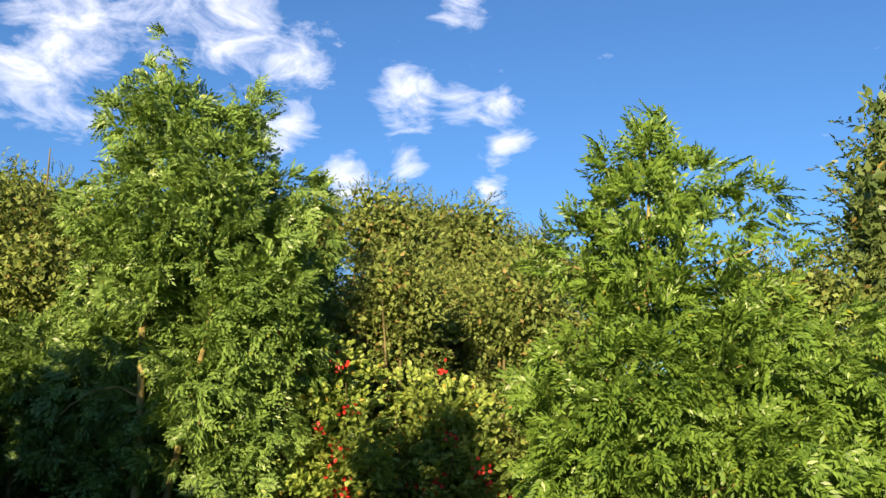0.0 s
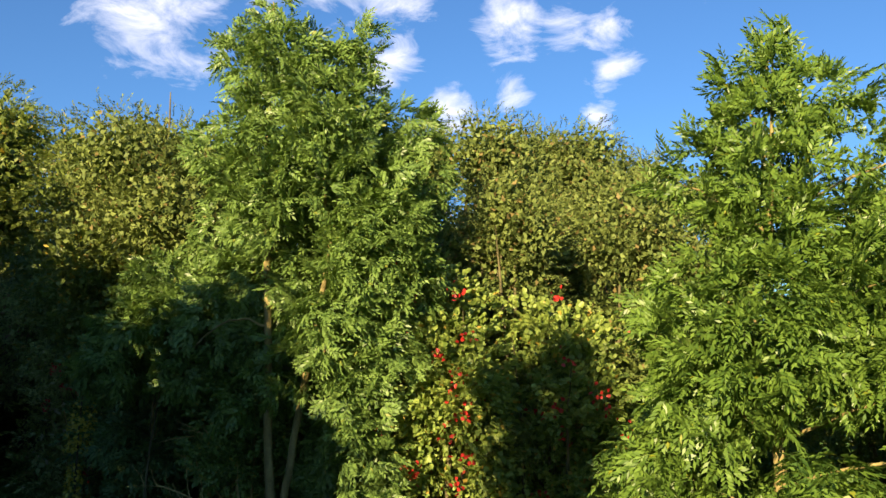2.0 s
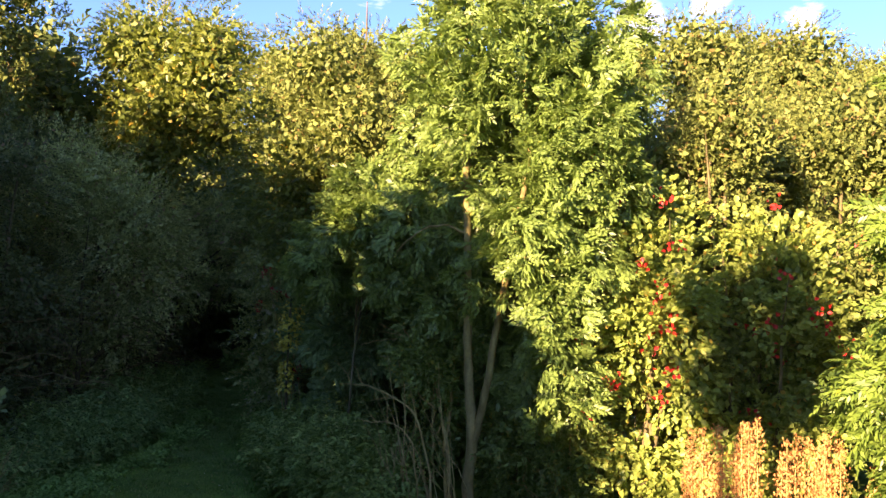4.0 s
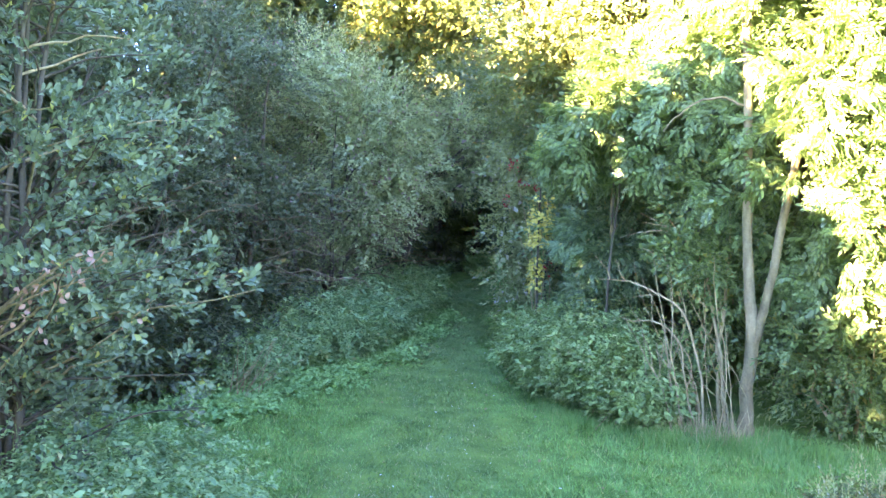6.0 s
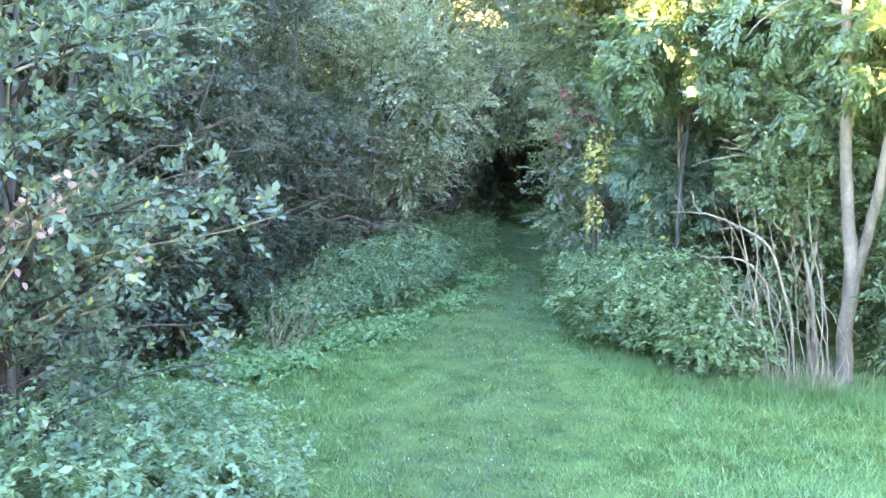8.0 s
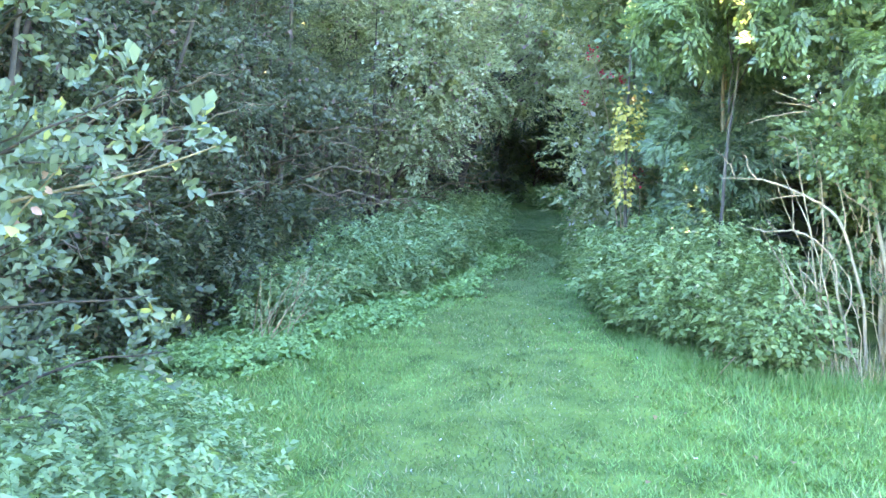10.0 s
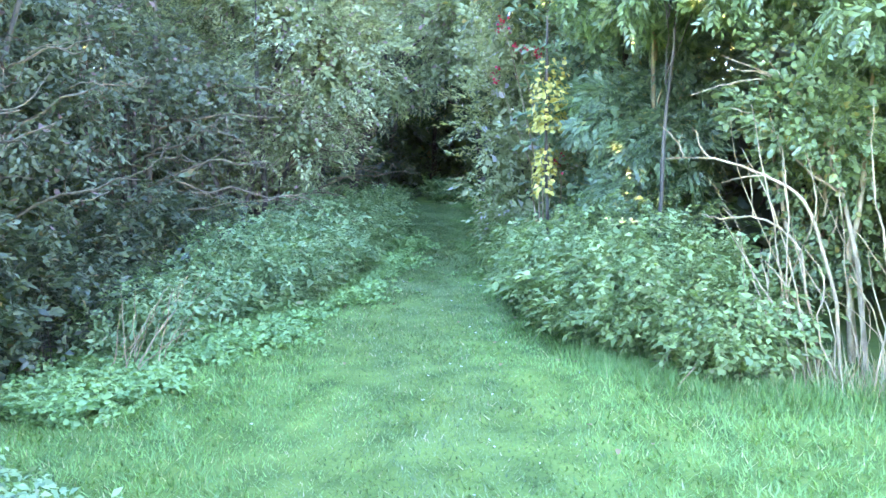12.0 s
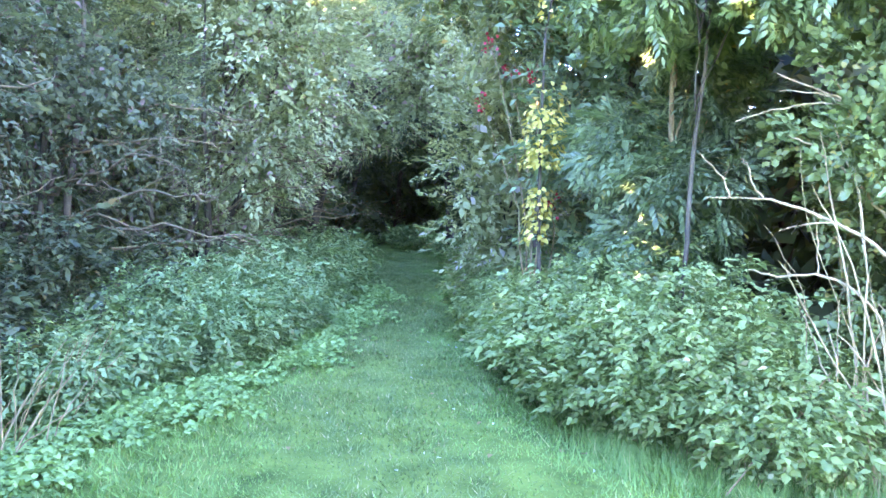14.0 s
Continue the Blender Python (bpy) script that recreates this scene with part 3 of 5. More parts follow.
def young_ash():
    base = (2.0, 8.75, 0.6)
    root = thing("young_ash_tree", (2.0, 8.75, float(ground_z(2.0, 8.75))), "bright green young ash tree with airy upright top", "tree")
    b = np.array(root.location)
    V, F = tube_data([b - [0, 0, 0.06], b + [0, 0, 1.2], (2.0, 8.75, 2.6), (1.98, 8.8, 3.4), (2.05, 8.8, 4.6), (2.16, 8.74, 6.4)], [0.08, 0.065, 0.055, 0.045, 0.03, 0.008], 10, 0.006, 21)
    part("trunk", np_mesh("trunk", V - b, F, M_BARK), root)
    rng = np.random.default_rng(22)
    z = rng.uniform(1.2, 5.8, 46)
    wide = np.interp(z, [1.2, 2.5, 4.0, 5.0, 5.8], [2.2, 2.2, 1.3, 0.8, 0.4])
    a = rng.uniform(0, 2 * np.pi, len(z))
    f = rng.uniform(0.3, 1, len(z)) ** 0.6
    c = np.stack([2.25 + np.cos(a) * wide * f, 8.8 + np.sin(a) * wide * f * 0.8, z], 1)
    c[:, 0] = np.where(c[:, 2] < 3.7, np.maximum(c[:, 0], 1.15 + 0.25 * np.sin(c[:, 2] * 5)), c[:, 0])
    r = np.interp(z, [1.2, 3.5, 5.8], [0.55, 0.45, 0.24]) * rng.uniform(0.8, 1.15, len(z))
    extra = np.array([(2.16, 8.74, 6.3), (2.1, 8.75, 6.0), (1.75, 8.8, 5.9), (2.4, 8.7, 5.8), (2.75, 8.6, 5.75), (3.1, 8.5, 5.5), (3.3, 8.4, 5.1), (1.45, 8.9, 5.3), (1.2, 8.9, 5.0),
                      (3.9, 8.2, 3.4), (4.2, 8.0, 2.6), (4.0, 8.3, 4.0)])
    c = np.vstack([c, extra])
    r = np.append(r, [0.14, 0.24, 0.16, 0.2, 0.16, 0.2, 0.16, 0.16, 0.16, 0.6, 0.7, 0.45])
    for q in range(0, len(c), 2):
        s = np.array([2.02, 8.77, max(c[q][2] - 0.55, b[2] + 0.5)])
        V, F = tube_data([s, (s + c[q]) / 2 + [0, 0, 0.08], c[q]], [0.02, 0.014, 0.005], 6, 0.01, q)
        part("limb", np_mesh("limb", V - b, F, M_BARK), root)
    add_crown(root, foliage(rng, c, r, 3300, "ash", 0.86, 0.9, 0.25, 1.6, 0.085), M_ASH_YOUNG)


young_ash()

WOOD = "trees of the woodland edge"
# the wood behind the two ash trees
tree("willow_tree", (-7.3, 15.4, 0), (-7.0, 15.2, 5.6), (1.9, 1.7, 3.6), 36, "fine", 10640, M_OLIVE, "olive green willow tree with a slender top", size=0.58, seed=31, fill=16, fill_size=0.12, fill_out=0.95, group=WOOD)
tree("willow_tree", (-2.2, 17.2, 0), (-1.6, 17.0, 4.9), (2.4, 1.5, 3.25), 34, "fine", 10080, M_OLIVE, "olive green willow tree with a rounded top", size=0.54, seed=32, boxy=True, fill=16, fill_size=0.12, fill_out=0.95, group=WOOD)
tree("willow_tree", (-0.3, 22.3, 0), (-0.3, 22.2, 5.9), (2.9, 1.8, 3.6), 28, "fine", 7279, M_OLIVE, "olive green willow tree with a rounded top", size=0.72, seed=33, fill=18, fill_size=0.15, fill_out=0.95, boxy=True, group=WOOD)
tree("willow_tree", (3.2, 23.5, 0), (3.0, 23.4, 5.2), (2.8, 1.8, 3.5), 28, "fine", 6720, M_OLIVE, "olive green willow tree with a rounded top", size=0.72, seed=34, fill=18, fill_size=0.15, fill_out=0.95, boxy=True, group=WOOD)
tree("sallow_bush", (0.8, 15.6, 0), (0.9, 15.6, 3.8), (2.0, 1.4, 2.9), 40, "fine", 8680, M_OLIVE, "dense olive brown sallow bush with small leaves", "bush", size=0.53, fill_size=0.12, fill=13, fill_out=0.95, boxy=True, seed=35, stems=5, trunk=0.05)
tree("sallow_bush", (-0.9, 12.9, 0), (-0.9, 12.9, 3.3), (1.15, 0.8, 3.1), 34, "fine", 6720, M_OLIVE, "dense olive brown sallow bush with small leaves", "bush", size=0.51, fill_size=0.11, fill=12, fill_out=0.98, seed=39, stems=4, trunk=0.05, boxy=True)
tree("sallow_bush", (2.6, 13.6, 0), (2.5, 13.4, 2.8), (1.9, 1.4, 2.0), 18, "small", 2200, M_OLIVE, "dense olive green sallow bush with small leaves", "bush", size=1.0, fill=8, fill_size=0.12, fill_out=0.95, seed=36, stems=4, trunk=0.05)
tree("dark_tree", (7.9, 14.6, 0), (8.5, 14.6, 4.6), (1.9, 1.7, 4.0), 34, "fine", 4200, M_DARKLEAF, "dark green tree with a pointed top", size=1.3, seed=37, boxy=True, fill=30.0, fill_size=0.22, fill_out=0.95, spires=((7.6, 14.3, 6.8, 0.85), (7.45, 14.3, 7.6, 0.65), (7.55, 14.3, 8.3, 0.42), (7.4, 14.3, 5.8, 0.8), (7.6, 14.2, 4.9, 0.8), (7.5, 14.3, 8.8, 0.25)))
tree("sallow_bush", (-2.5, 14.9, 0), (-2.5, 14.9, 3.8), (1.3, 1.0, 3.1), 34, "fine", 4800, M_OLIVE, "dense olive green sallow bush with small leaves", "bush", size=0.6, fill_size=0.11, fill=12, fill_out=0.98, seed=24, stems=4, trunk=0.05, boxy=True)
tree("sallow_bush", (4.7, 12.4, 0), (4.7, 12.4, 3.2), (1.6, 1.2, 2.8), 34, "fine", 4800, M_OLIVE, "dense olive green sallow bush with small leaves", "bush", size=0.65, fill_size=0.12, fill=12, fill_out=0.98, seed=25, stems=4, trunk=0.05, boxy=True)
tree("hazel_bush", (5.4, 10.2, 0), (5.4, 10.2, 2.6), (1.7, 1.5, 2.3), 18, "broad", 1700, M_BROAD, "bright green hazel bush", "bush", size=1.1, seed=38, stems=4, trunk=0.04)
# over the far part of the path
tree("field_maple", (-10.4, 18.9, 0), (-9.8, 18.6, 6.2), (2.2, 2.0, 3.5), 24, "fine", 6500, M_YELLOWGREEN, "yellow green field maple in autumn", size=0.8, seed=41, fill=6, fill_size=0.17, fill_out=0.95, low=-0.5, group=WOOD)
tree("field_maple", (-15.9, 19.6, 0), (-14.4, 18.8, 7.2), (2.8, 2.2, 3.8), 26, "fine", 6500, M_YELLOWGREEN, "yellow green field maple in autumn", size=0.85, seed=42, fill=7, fill_size=0.2, fill_out=0.95, low=-0.5, group=WOOD)
tree("field_maple", (-5.6, 16.6, 0), (-5.4, 16.4, 4.4), (2.0, 1.6, 3.2), 22, "fine", 5200, M_ASH, "green field maple beside an ash tree", size=0.75, seed=43, fill=7, fill_size=0.14, fill_out=0.9, group=WOOD)
tree("path_tree", (-13.2, 23.6, 0), (-13.8, 23.8, 5.2), (2.8, 2.2, 3.2), 22, "fine", 1700, M_ALDER, "green tree arching over the path", size=1.6, seed=44, low=-0.55, group=WOOD)
tree("path_tree", (-14.7, 25.2, 0), (-16.0, 27.0, 4.6), (3.2, 2.6, 3.0), 22, "fine", 1600, M_DARKLEAF, "dark green tree arching over the path", size=1.6, seed=45, low=-0.6, group=WOOD)
tree("path_tree", (-20.4, 26.0, 0), (-19.4, 25.6, 4.2), (2.6, 2.6, 3.8), 22, "fine", 1600, M_DARKLEAF, "dark green tree beside the path", size=1.6, seed=46, group=WOOD)
tree("path_tree", (-22.2, 36.5, 0), (-22.0, 36.5, 4.0), (3.2, 2.6, 4.2), 26, "fine", 1700, M_DARKLEAF, "dark green tree closing the end of the path", size=1.9, seed=47, group=WOOD)
tree("path_tree", (-21.0, 20.0, 0), (-21.0, 20.0, 5.2), (3.2, 3.0, 4.4), 26, "fine", 1700, M_OLIVE, "olive green tree standing in the wood", size=1.7, seed=51, group=WOOD)
tree("path_tree", (-5.0, 21.5, 0), (-5.0, 21.5, 5.0), (2.8, 2.4, 4.4), 24, "fine", 2200, M_OLIVE, "olive green tree standing in the wood", size=1.7, seed=52, group=WOOD)


# left of the path: grey willow hedge
HEDGE = "willow hedge along the path"
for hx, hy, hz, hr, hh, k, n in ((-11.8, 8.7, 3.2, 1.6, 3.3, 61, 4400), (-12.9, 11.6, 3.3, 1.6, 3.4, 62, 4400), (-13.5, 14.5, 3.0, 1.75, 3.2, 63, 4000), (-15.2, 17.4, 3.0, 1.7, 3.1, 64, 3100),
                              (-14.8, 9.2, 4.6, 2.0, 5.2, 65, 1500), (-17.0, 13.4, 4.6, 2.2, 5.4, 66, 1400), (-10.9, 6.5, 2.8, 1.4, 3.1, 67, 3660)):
    tree("willow_bush", (hx, hy, 0), (hx, hy, hz), (hr, hr, hh), 46, "small", n, M_SKYLITWILLOW if k in (63, 64) else M_WILLOW, "grey green willow bush with bare purple-brown twigs", "bush", size=1.0 if n > 3650 else 1.2, seed=k, stems=6, trunk=0.04,
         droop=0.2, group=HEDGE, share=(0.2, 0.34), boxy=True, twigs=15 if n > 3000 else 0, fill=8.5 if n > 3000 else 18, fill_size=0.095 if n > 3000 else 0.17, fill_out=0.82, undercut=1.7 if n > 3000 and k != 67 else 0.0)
# Dense bushes added as dark backing, so no sun shows through the hedge.
for k, (hx, hy, hr, hh) in enumerate(((-12.6, 6.9, 1.1, 2.4), (-13.7, 9.2, 1.2, 2.6), (-14.7, 11.9, 1.2, 2.6), (-15.8, 14.9, 1.2, 2.6), (-16.9, 17.7, 1.2, 2.6), (-11.4, 5.0, 1.0, 2.2), (-12.0, 8.2, 0.9, 1.1), (-10.4, 4.0, 0.9, 1.3), (-14.5, 5.9, 1.1, 1.5), (-15.9, 6.6, 1.1, 1.6), (-17.4, 7.6, 1.1, 1.7), (-18.9, 9.2, 1.1, 1.7))):
    tree("screen_bush", (hx, hy, 0), (hx, hy, hh), (hr, hr, hh), 34, "fine", 700, M_DARKLEAF, "dark bush added behind the willow hedge to block light", "bush", size=1.2, seed=140 + k, stems=3, trunk=0.04, boxy=True, share=(0.26, 0.36), fill=9, fill_size=0.42, fill_out=0.95, limbs=4, group="hawthorns behind the hedge")
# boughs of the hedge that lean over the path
tree("willow_bush", (-13.2, 14.6, 0), (-12.0, 14.2, 3.5), (1.2, 1.2, 1.9), 30, "small", 3600, M_SKYLITWILLOW, "pale grey green willow bush leaning over the path, lightened as if skylit", "bush", size=1.1, seed=68, fill_size=0.12, stems=3, trunk=0.05, droop=0.3, group=HEDGE)

# undergrowth that closes the wood at ground level
UNDER = "undergrowth of the wood"
# Several stand hidden behind the hedge, added to stop sun on the ground.
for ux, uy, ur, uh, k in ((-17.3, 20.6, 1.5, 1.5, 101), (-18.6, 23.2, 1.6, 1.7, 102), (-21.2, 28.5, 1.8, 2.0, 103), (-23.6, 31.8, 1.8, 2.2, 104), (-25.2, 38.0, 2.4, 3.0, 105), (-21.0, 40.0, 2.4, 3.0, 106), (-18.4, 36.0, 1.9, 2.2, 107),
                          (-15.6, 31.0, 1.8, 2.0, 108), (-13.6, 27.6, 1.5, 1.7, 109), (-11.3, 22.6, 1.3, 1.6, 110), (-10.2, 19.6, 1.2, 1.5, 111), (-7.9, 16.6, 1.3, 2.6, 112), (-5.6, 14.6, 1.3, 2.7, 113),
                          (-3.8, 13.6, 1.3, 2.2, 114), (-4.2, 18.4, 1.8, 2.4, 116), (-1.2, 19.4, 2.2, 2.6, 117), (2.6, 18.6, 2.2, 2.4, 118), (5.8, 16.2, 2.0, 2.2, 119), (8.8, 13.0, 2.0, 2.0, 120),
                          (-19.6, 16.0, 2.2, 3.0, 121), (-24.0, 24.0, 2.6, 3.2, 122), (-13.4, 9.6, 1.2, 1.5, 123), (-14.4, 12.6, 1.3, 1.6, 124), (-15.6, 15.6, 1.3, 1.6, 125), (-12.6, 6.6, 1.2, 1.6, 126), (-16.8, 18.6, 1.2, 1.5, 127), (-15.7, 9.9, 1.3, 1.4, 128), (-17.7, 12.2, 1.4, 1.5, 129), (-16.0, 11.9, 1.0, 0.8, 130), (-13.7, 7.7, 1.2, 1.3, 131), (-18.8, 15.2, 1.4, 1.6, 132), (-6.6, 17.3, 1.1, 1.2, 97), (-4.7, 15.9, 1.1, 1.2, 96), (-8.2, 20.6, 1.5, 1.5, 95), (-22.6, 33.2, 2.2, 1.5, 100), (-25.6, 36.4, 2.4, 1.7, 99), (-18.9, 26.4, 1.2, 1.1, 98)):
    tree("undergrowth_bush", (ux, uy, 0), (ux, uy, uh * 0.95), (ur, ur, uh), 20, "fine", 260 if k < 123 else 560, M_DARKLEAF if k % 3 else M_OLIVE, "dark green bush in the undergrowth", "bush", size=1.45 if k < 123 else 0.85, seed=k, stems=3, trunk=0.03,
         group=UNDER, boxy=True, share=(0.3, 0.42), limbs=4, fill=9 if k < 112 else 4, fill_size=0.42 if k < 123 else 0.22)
far = np.random.default_rng(7)
for k in range(14):
    fx, fy = -34 + 3.8 * k + far.uniform(-0.8, 0.8), 45 - abs(k - 5) * 1.4 + far.uniform(-2, 2)
    fh = far.uniform(3.6, 4.6)
    tree("far_tree", (fx, fy, 0), (fx, fy, fh), (2.8, 2.6, fh), 22, "fine", 420, M_OLIVE if k % 2 else M_DARKLEAF, "green tree far back in the wood", size=2.6, seed=200 + k, group="far trees of the wood", boxy=True, limbs=3, fill=1.6, fill_size=0.6, share=(0.3, 0.4))

# the alder beside the bank
def bank_alder():
    """Stems that carry long spreading branches, each with leafy shoots towards its tip."""
    rng = np.random.default_rng(71)
    base = (-7.3, 4.4, float(ground_z(-7.3, 4.4)))
    root = thing("alder_tree", base, "pale green alder with loose spreading leafy branches", "tree")
    b = np.array(base)
    stems = []
    for k in range(5):
        foot = b + np.append(rng.normal(0, 0.12, 2), -0.05)
        top = b + np.array([rng.uniform(-0.6, 0.7), rng.uniform(-0.6, 0.7), rng.uniform(4.6, 6.2)])
        line = [foot, foot + (top - foot) * 0.35 + rng.normal(0, 0.08, 3), foot + (top - foot) * 0.7 + rng.normal(0, 0.1, 3), top]
        V, F = tube_data(line, [0.032, 0.026, 0.018, 0.005], 8, 0.01, 710 + k)
        part("stem", np_mesh("stem", V - b, F, M_DARKBARK), root)
        stems.append(np.array(line))
    tips = [(-5.06, 4.85, 2.18), (-5.3, 4.95, 2.2), (-5.5, 4.8, 2.4), (-5.45, 4.05, 3.1), (-5.66, 4.92, 1.57), (-5.3, 3.7, 2.37), (-5.63, 4.7, 3.14), (-6.8, 6.1, 3.4), (-5.6, 3.9, 2.6), (-5.7, 4.3, 2.05), (-6.1, 5.3, 1.2), (-5.9, 5.3, 3.3)]
    while len(tips) < 170:
        d = unit(rng.normal(0, 1, 3))
        q = np.array([-6.85, 4.45, 3.1]) + d * np.array([1.25, 1.15, 3.0]) * rng.uniform(0.45, 1.0)
        if q[2] > b[2] + 0.45 and q[0] < -5.35:
            tips.append(tuple(q))
    leaves = []
    for k, e in enumerate(tips):
        e = np.array(e)
        st = stems[k % 5]
        z = np.clip(e[2] - rng.uniform(0.1, 0.5) * np.hypot(e[0] - b[0], e[1] - b[1]), b[2] + 0.2, 5.6)
        s0 = np.array([np.interp(z, st[:, 2], st[:, 0]), np.interp(z, st[:, 2], st[:, 1]), z])
        bend = (s0 + e) / 2 + np.append(rng.normal(0, 0.1, 2), rng.uniform(0.02, 0.2))
        V, F = tube_data([s0, bend, e], [0.012, 0.008, 0.003], 6, 0.01, 730 + k)
        part("branch", np_mesh("branch", V - b, F, M_TWIG if k % 7 == 0 else M_DARKBARK), root)
        m = 9 if k < 12 else 7
        f = np.append(rng.uniform(0.05, 1, m - 2), [0.9, 1.0])
        along = unit(e - bend)
        p = bend + (e - bend) * f[:, None] - along * 0.1 + rng.normal(0, 0.05, (m, 3))
        way = along * 0.9 + rng.normal(0, 0.5, (m, 3)) + [0, 0, 0.25]
        leaves.append(scatter("alder", p, way, np.array([0, 0, 1.0]) + rng.normal(0, 0.4, (m, 3)), rng.uniform(0.75, 1.1, m), rng))
    add_crown(root, leaves, M_ALDER, "foliage")


bank_alder()

# behind the hedge and round the path's end: dense trees, most added to block sun
tree("path_tree", (-16.4, 15.4, 0), (-16.3, 15.2, 7.0), (1.8, 1.6, 4.0), 34, "fine", 3600, M_OLIVE, "olive green tree rising behind the hedge", size=0.8, seed=61, group=WOOD, boxy=True, fill=10, fill_size=0.16, fill_out=0.95)
tree("path_tree", (-23.6, 21.6, 0), (-23.4, 21.6, 5.0), (2.4, 2.4, 5.2), 32, "fine", 1300, M_DARKLEAF, "dark green tree added in the wood to block the sun", size=1.9, seed=58, group=WOOD, boxy=True, fill=6, fill_size=0.5, fill_out=0.95)
tree("path_tree", (-27.0, 25.6, 0), (-27.0, 25.6, 5.0), (2.4, 2.4, 5.2), 32, "fine", 1300, M_DARKLEAF, "dark green tree added in the wood to block the sun", size=1.9, seed=59, group=WOOD, boxy=True, fill=6, fill_size=0.5, fill_out=0.95)
tree("path_tree", (-19.6, 30.6, 0), (-19.4, 31.0, 1.9), (1.9, 1.2, 2.0), 24, "fine", 900, M_DARKLEAF, "dark green thicket added to close the path's shaded end", "bush", size=1.6, seed=60, group=WOOD, boxy=True, fill=6, fill_size=0.5, fill_out=0.95)
tree("path_tree", (-18.6, 18.4, 0), (-18.4, 18.2, 5.0), (2.0, 2.0, 5.2), 30, "fine", 1500, M_DARKLEAF, "dark green tree added in the wood to block the sun", size=1.7, seed=53, group=WOOD, boxy=True, fill=6, fill_size=0.5, fill_out=0.95)
tree("path_tree", (-22.0, 25.4, 0), (-21.8, 25.2, 4.6), (2.4, 2.4, 4.8), 30, "fine", 1600, M_DARKLEAF, "dark green tree added in the wood to block the sun", size=1.8, seed=54, group=WOOD, boxy=True, fill=6, fill_size=0.5, fill_out=0.95)
tree("path_tree", (-24.6, 29.6, 0), (-24.4, 29.6, 4.6), (2.4, 2.4, 4.8), 30, "fine", 1400, M_DARKLEAF, "dark green tree added in the wood to block the sun", size=1.8, seed=55, group=WOOD, boxy=True, fill=6, fill_size=0.5, fill_out=0.95)
tree("path_tree", (-19.9, 33.6, 0), (-20.4, 33.8, 2.6), (2.4, 1.6, 2.8), 26, "fine", 1400, M_DARKLEAF, "dark green thicket added to close the path's shaded end", "bush", size=1.7, seed=56, group=WOOD, boxy=True, fill=6, fill_size=0.5, fill_out=0.95)
tree("path_tree", (-15.1, 19.3, 0), (-13.2, 19.4, 3.75), (1.9, 1.5, 1.5), 26, "fine", 3000, M_SKYLITWILLOW, "green tree arching over the path", size=0.8, seed=48, group=WOOD, fill=5, fill_size=0.14, fill_out=0.85, share=(0.2, 0.32), droop=0.25)
tree("path_tree", (-13.6, 27.2, 0), (-15.8, 26.2, 3.6), (2.4, 1.4, 1.5), 26, "fine", 1500, M_ALDER, "green tree arching over the path", size=1.3, seed=49, group=WOOD, fill=5, fill_size=0.2, fill_out=0.9)
# Walls and roof of dense leaves, added to make the path's end dark.
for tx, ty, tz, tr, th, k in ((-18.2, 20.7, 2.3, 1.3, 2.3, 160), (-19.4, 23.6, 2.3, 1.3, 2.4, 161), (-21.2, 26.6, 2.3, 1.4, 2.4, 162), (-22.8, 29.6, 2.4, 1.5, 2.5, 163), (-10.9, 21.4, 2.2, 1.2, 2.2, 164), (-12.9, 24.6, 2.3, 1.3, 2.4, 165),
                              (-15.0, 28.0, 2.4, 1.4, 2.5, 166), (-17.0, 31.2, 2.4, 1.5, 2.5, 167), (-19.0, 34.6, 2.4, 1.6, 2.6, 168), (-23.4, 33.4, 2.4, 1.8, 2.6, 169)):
    tree("shade_thicket", (tx, ty, 0), (tx, ty, tz), (tr, tr, th), 34, "fine", 900, M_DARKLEAF, "dense dark thicket added beside the path to keep light out", "bush", size=1.0, seed=k, stems=4, trunk=0.04, boxy=True, share=(0.3, 0.4), fill=10, fill_size=0.45, fill_out=0.95, limbs=4, group="thickets along the path")
for tx, ty, bx, by, k in ((-18.6, 28.8, -20.6, 28.9, 172), (-20.4, 32.2, -18.4, 32.6, 173)):
    tree("path_tree", (bx, by, 0), (tx, ty, 5.3), (2.8, 1.9, 1.7), 36, "fine", 1500, M_DARKLEAF, "dark green tree added over the path to keep light out", size=1.2, seed=k, group=WOOD, boxy=True, fill=3, fill_size=0.32, fill_out=0.95, limbs=8, trunk=0.1)
tree("path_tree", (-19.6, 27.8, 0), (-19.4, 27.4, 7.2), (2.8, 2.0, 2.4), 26, "fine", 1200, M_OLIVE, "olive green tree standing high over the path", size=1.7, seed=50, group=WOOD, fill=9, fill_size=0.34, fill_out=0.98)
tree("holly_tree", (-14.9, 26.4, 0), (-14.9, 26.4, 2.4), (1.0, 0.8, 2.0), 24, "fine", 1500, M_ELDER, "dark green holly where the path bends away", size=0.9, seed=26, trunk=0.07, boxy=True, droop=0.4, fill=3, fill_size=0.2, undercut=0.9)
# On the bank, mostly out of view: trees and hedge added to shade the path.
SHADE = "trees on the bank"
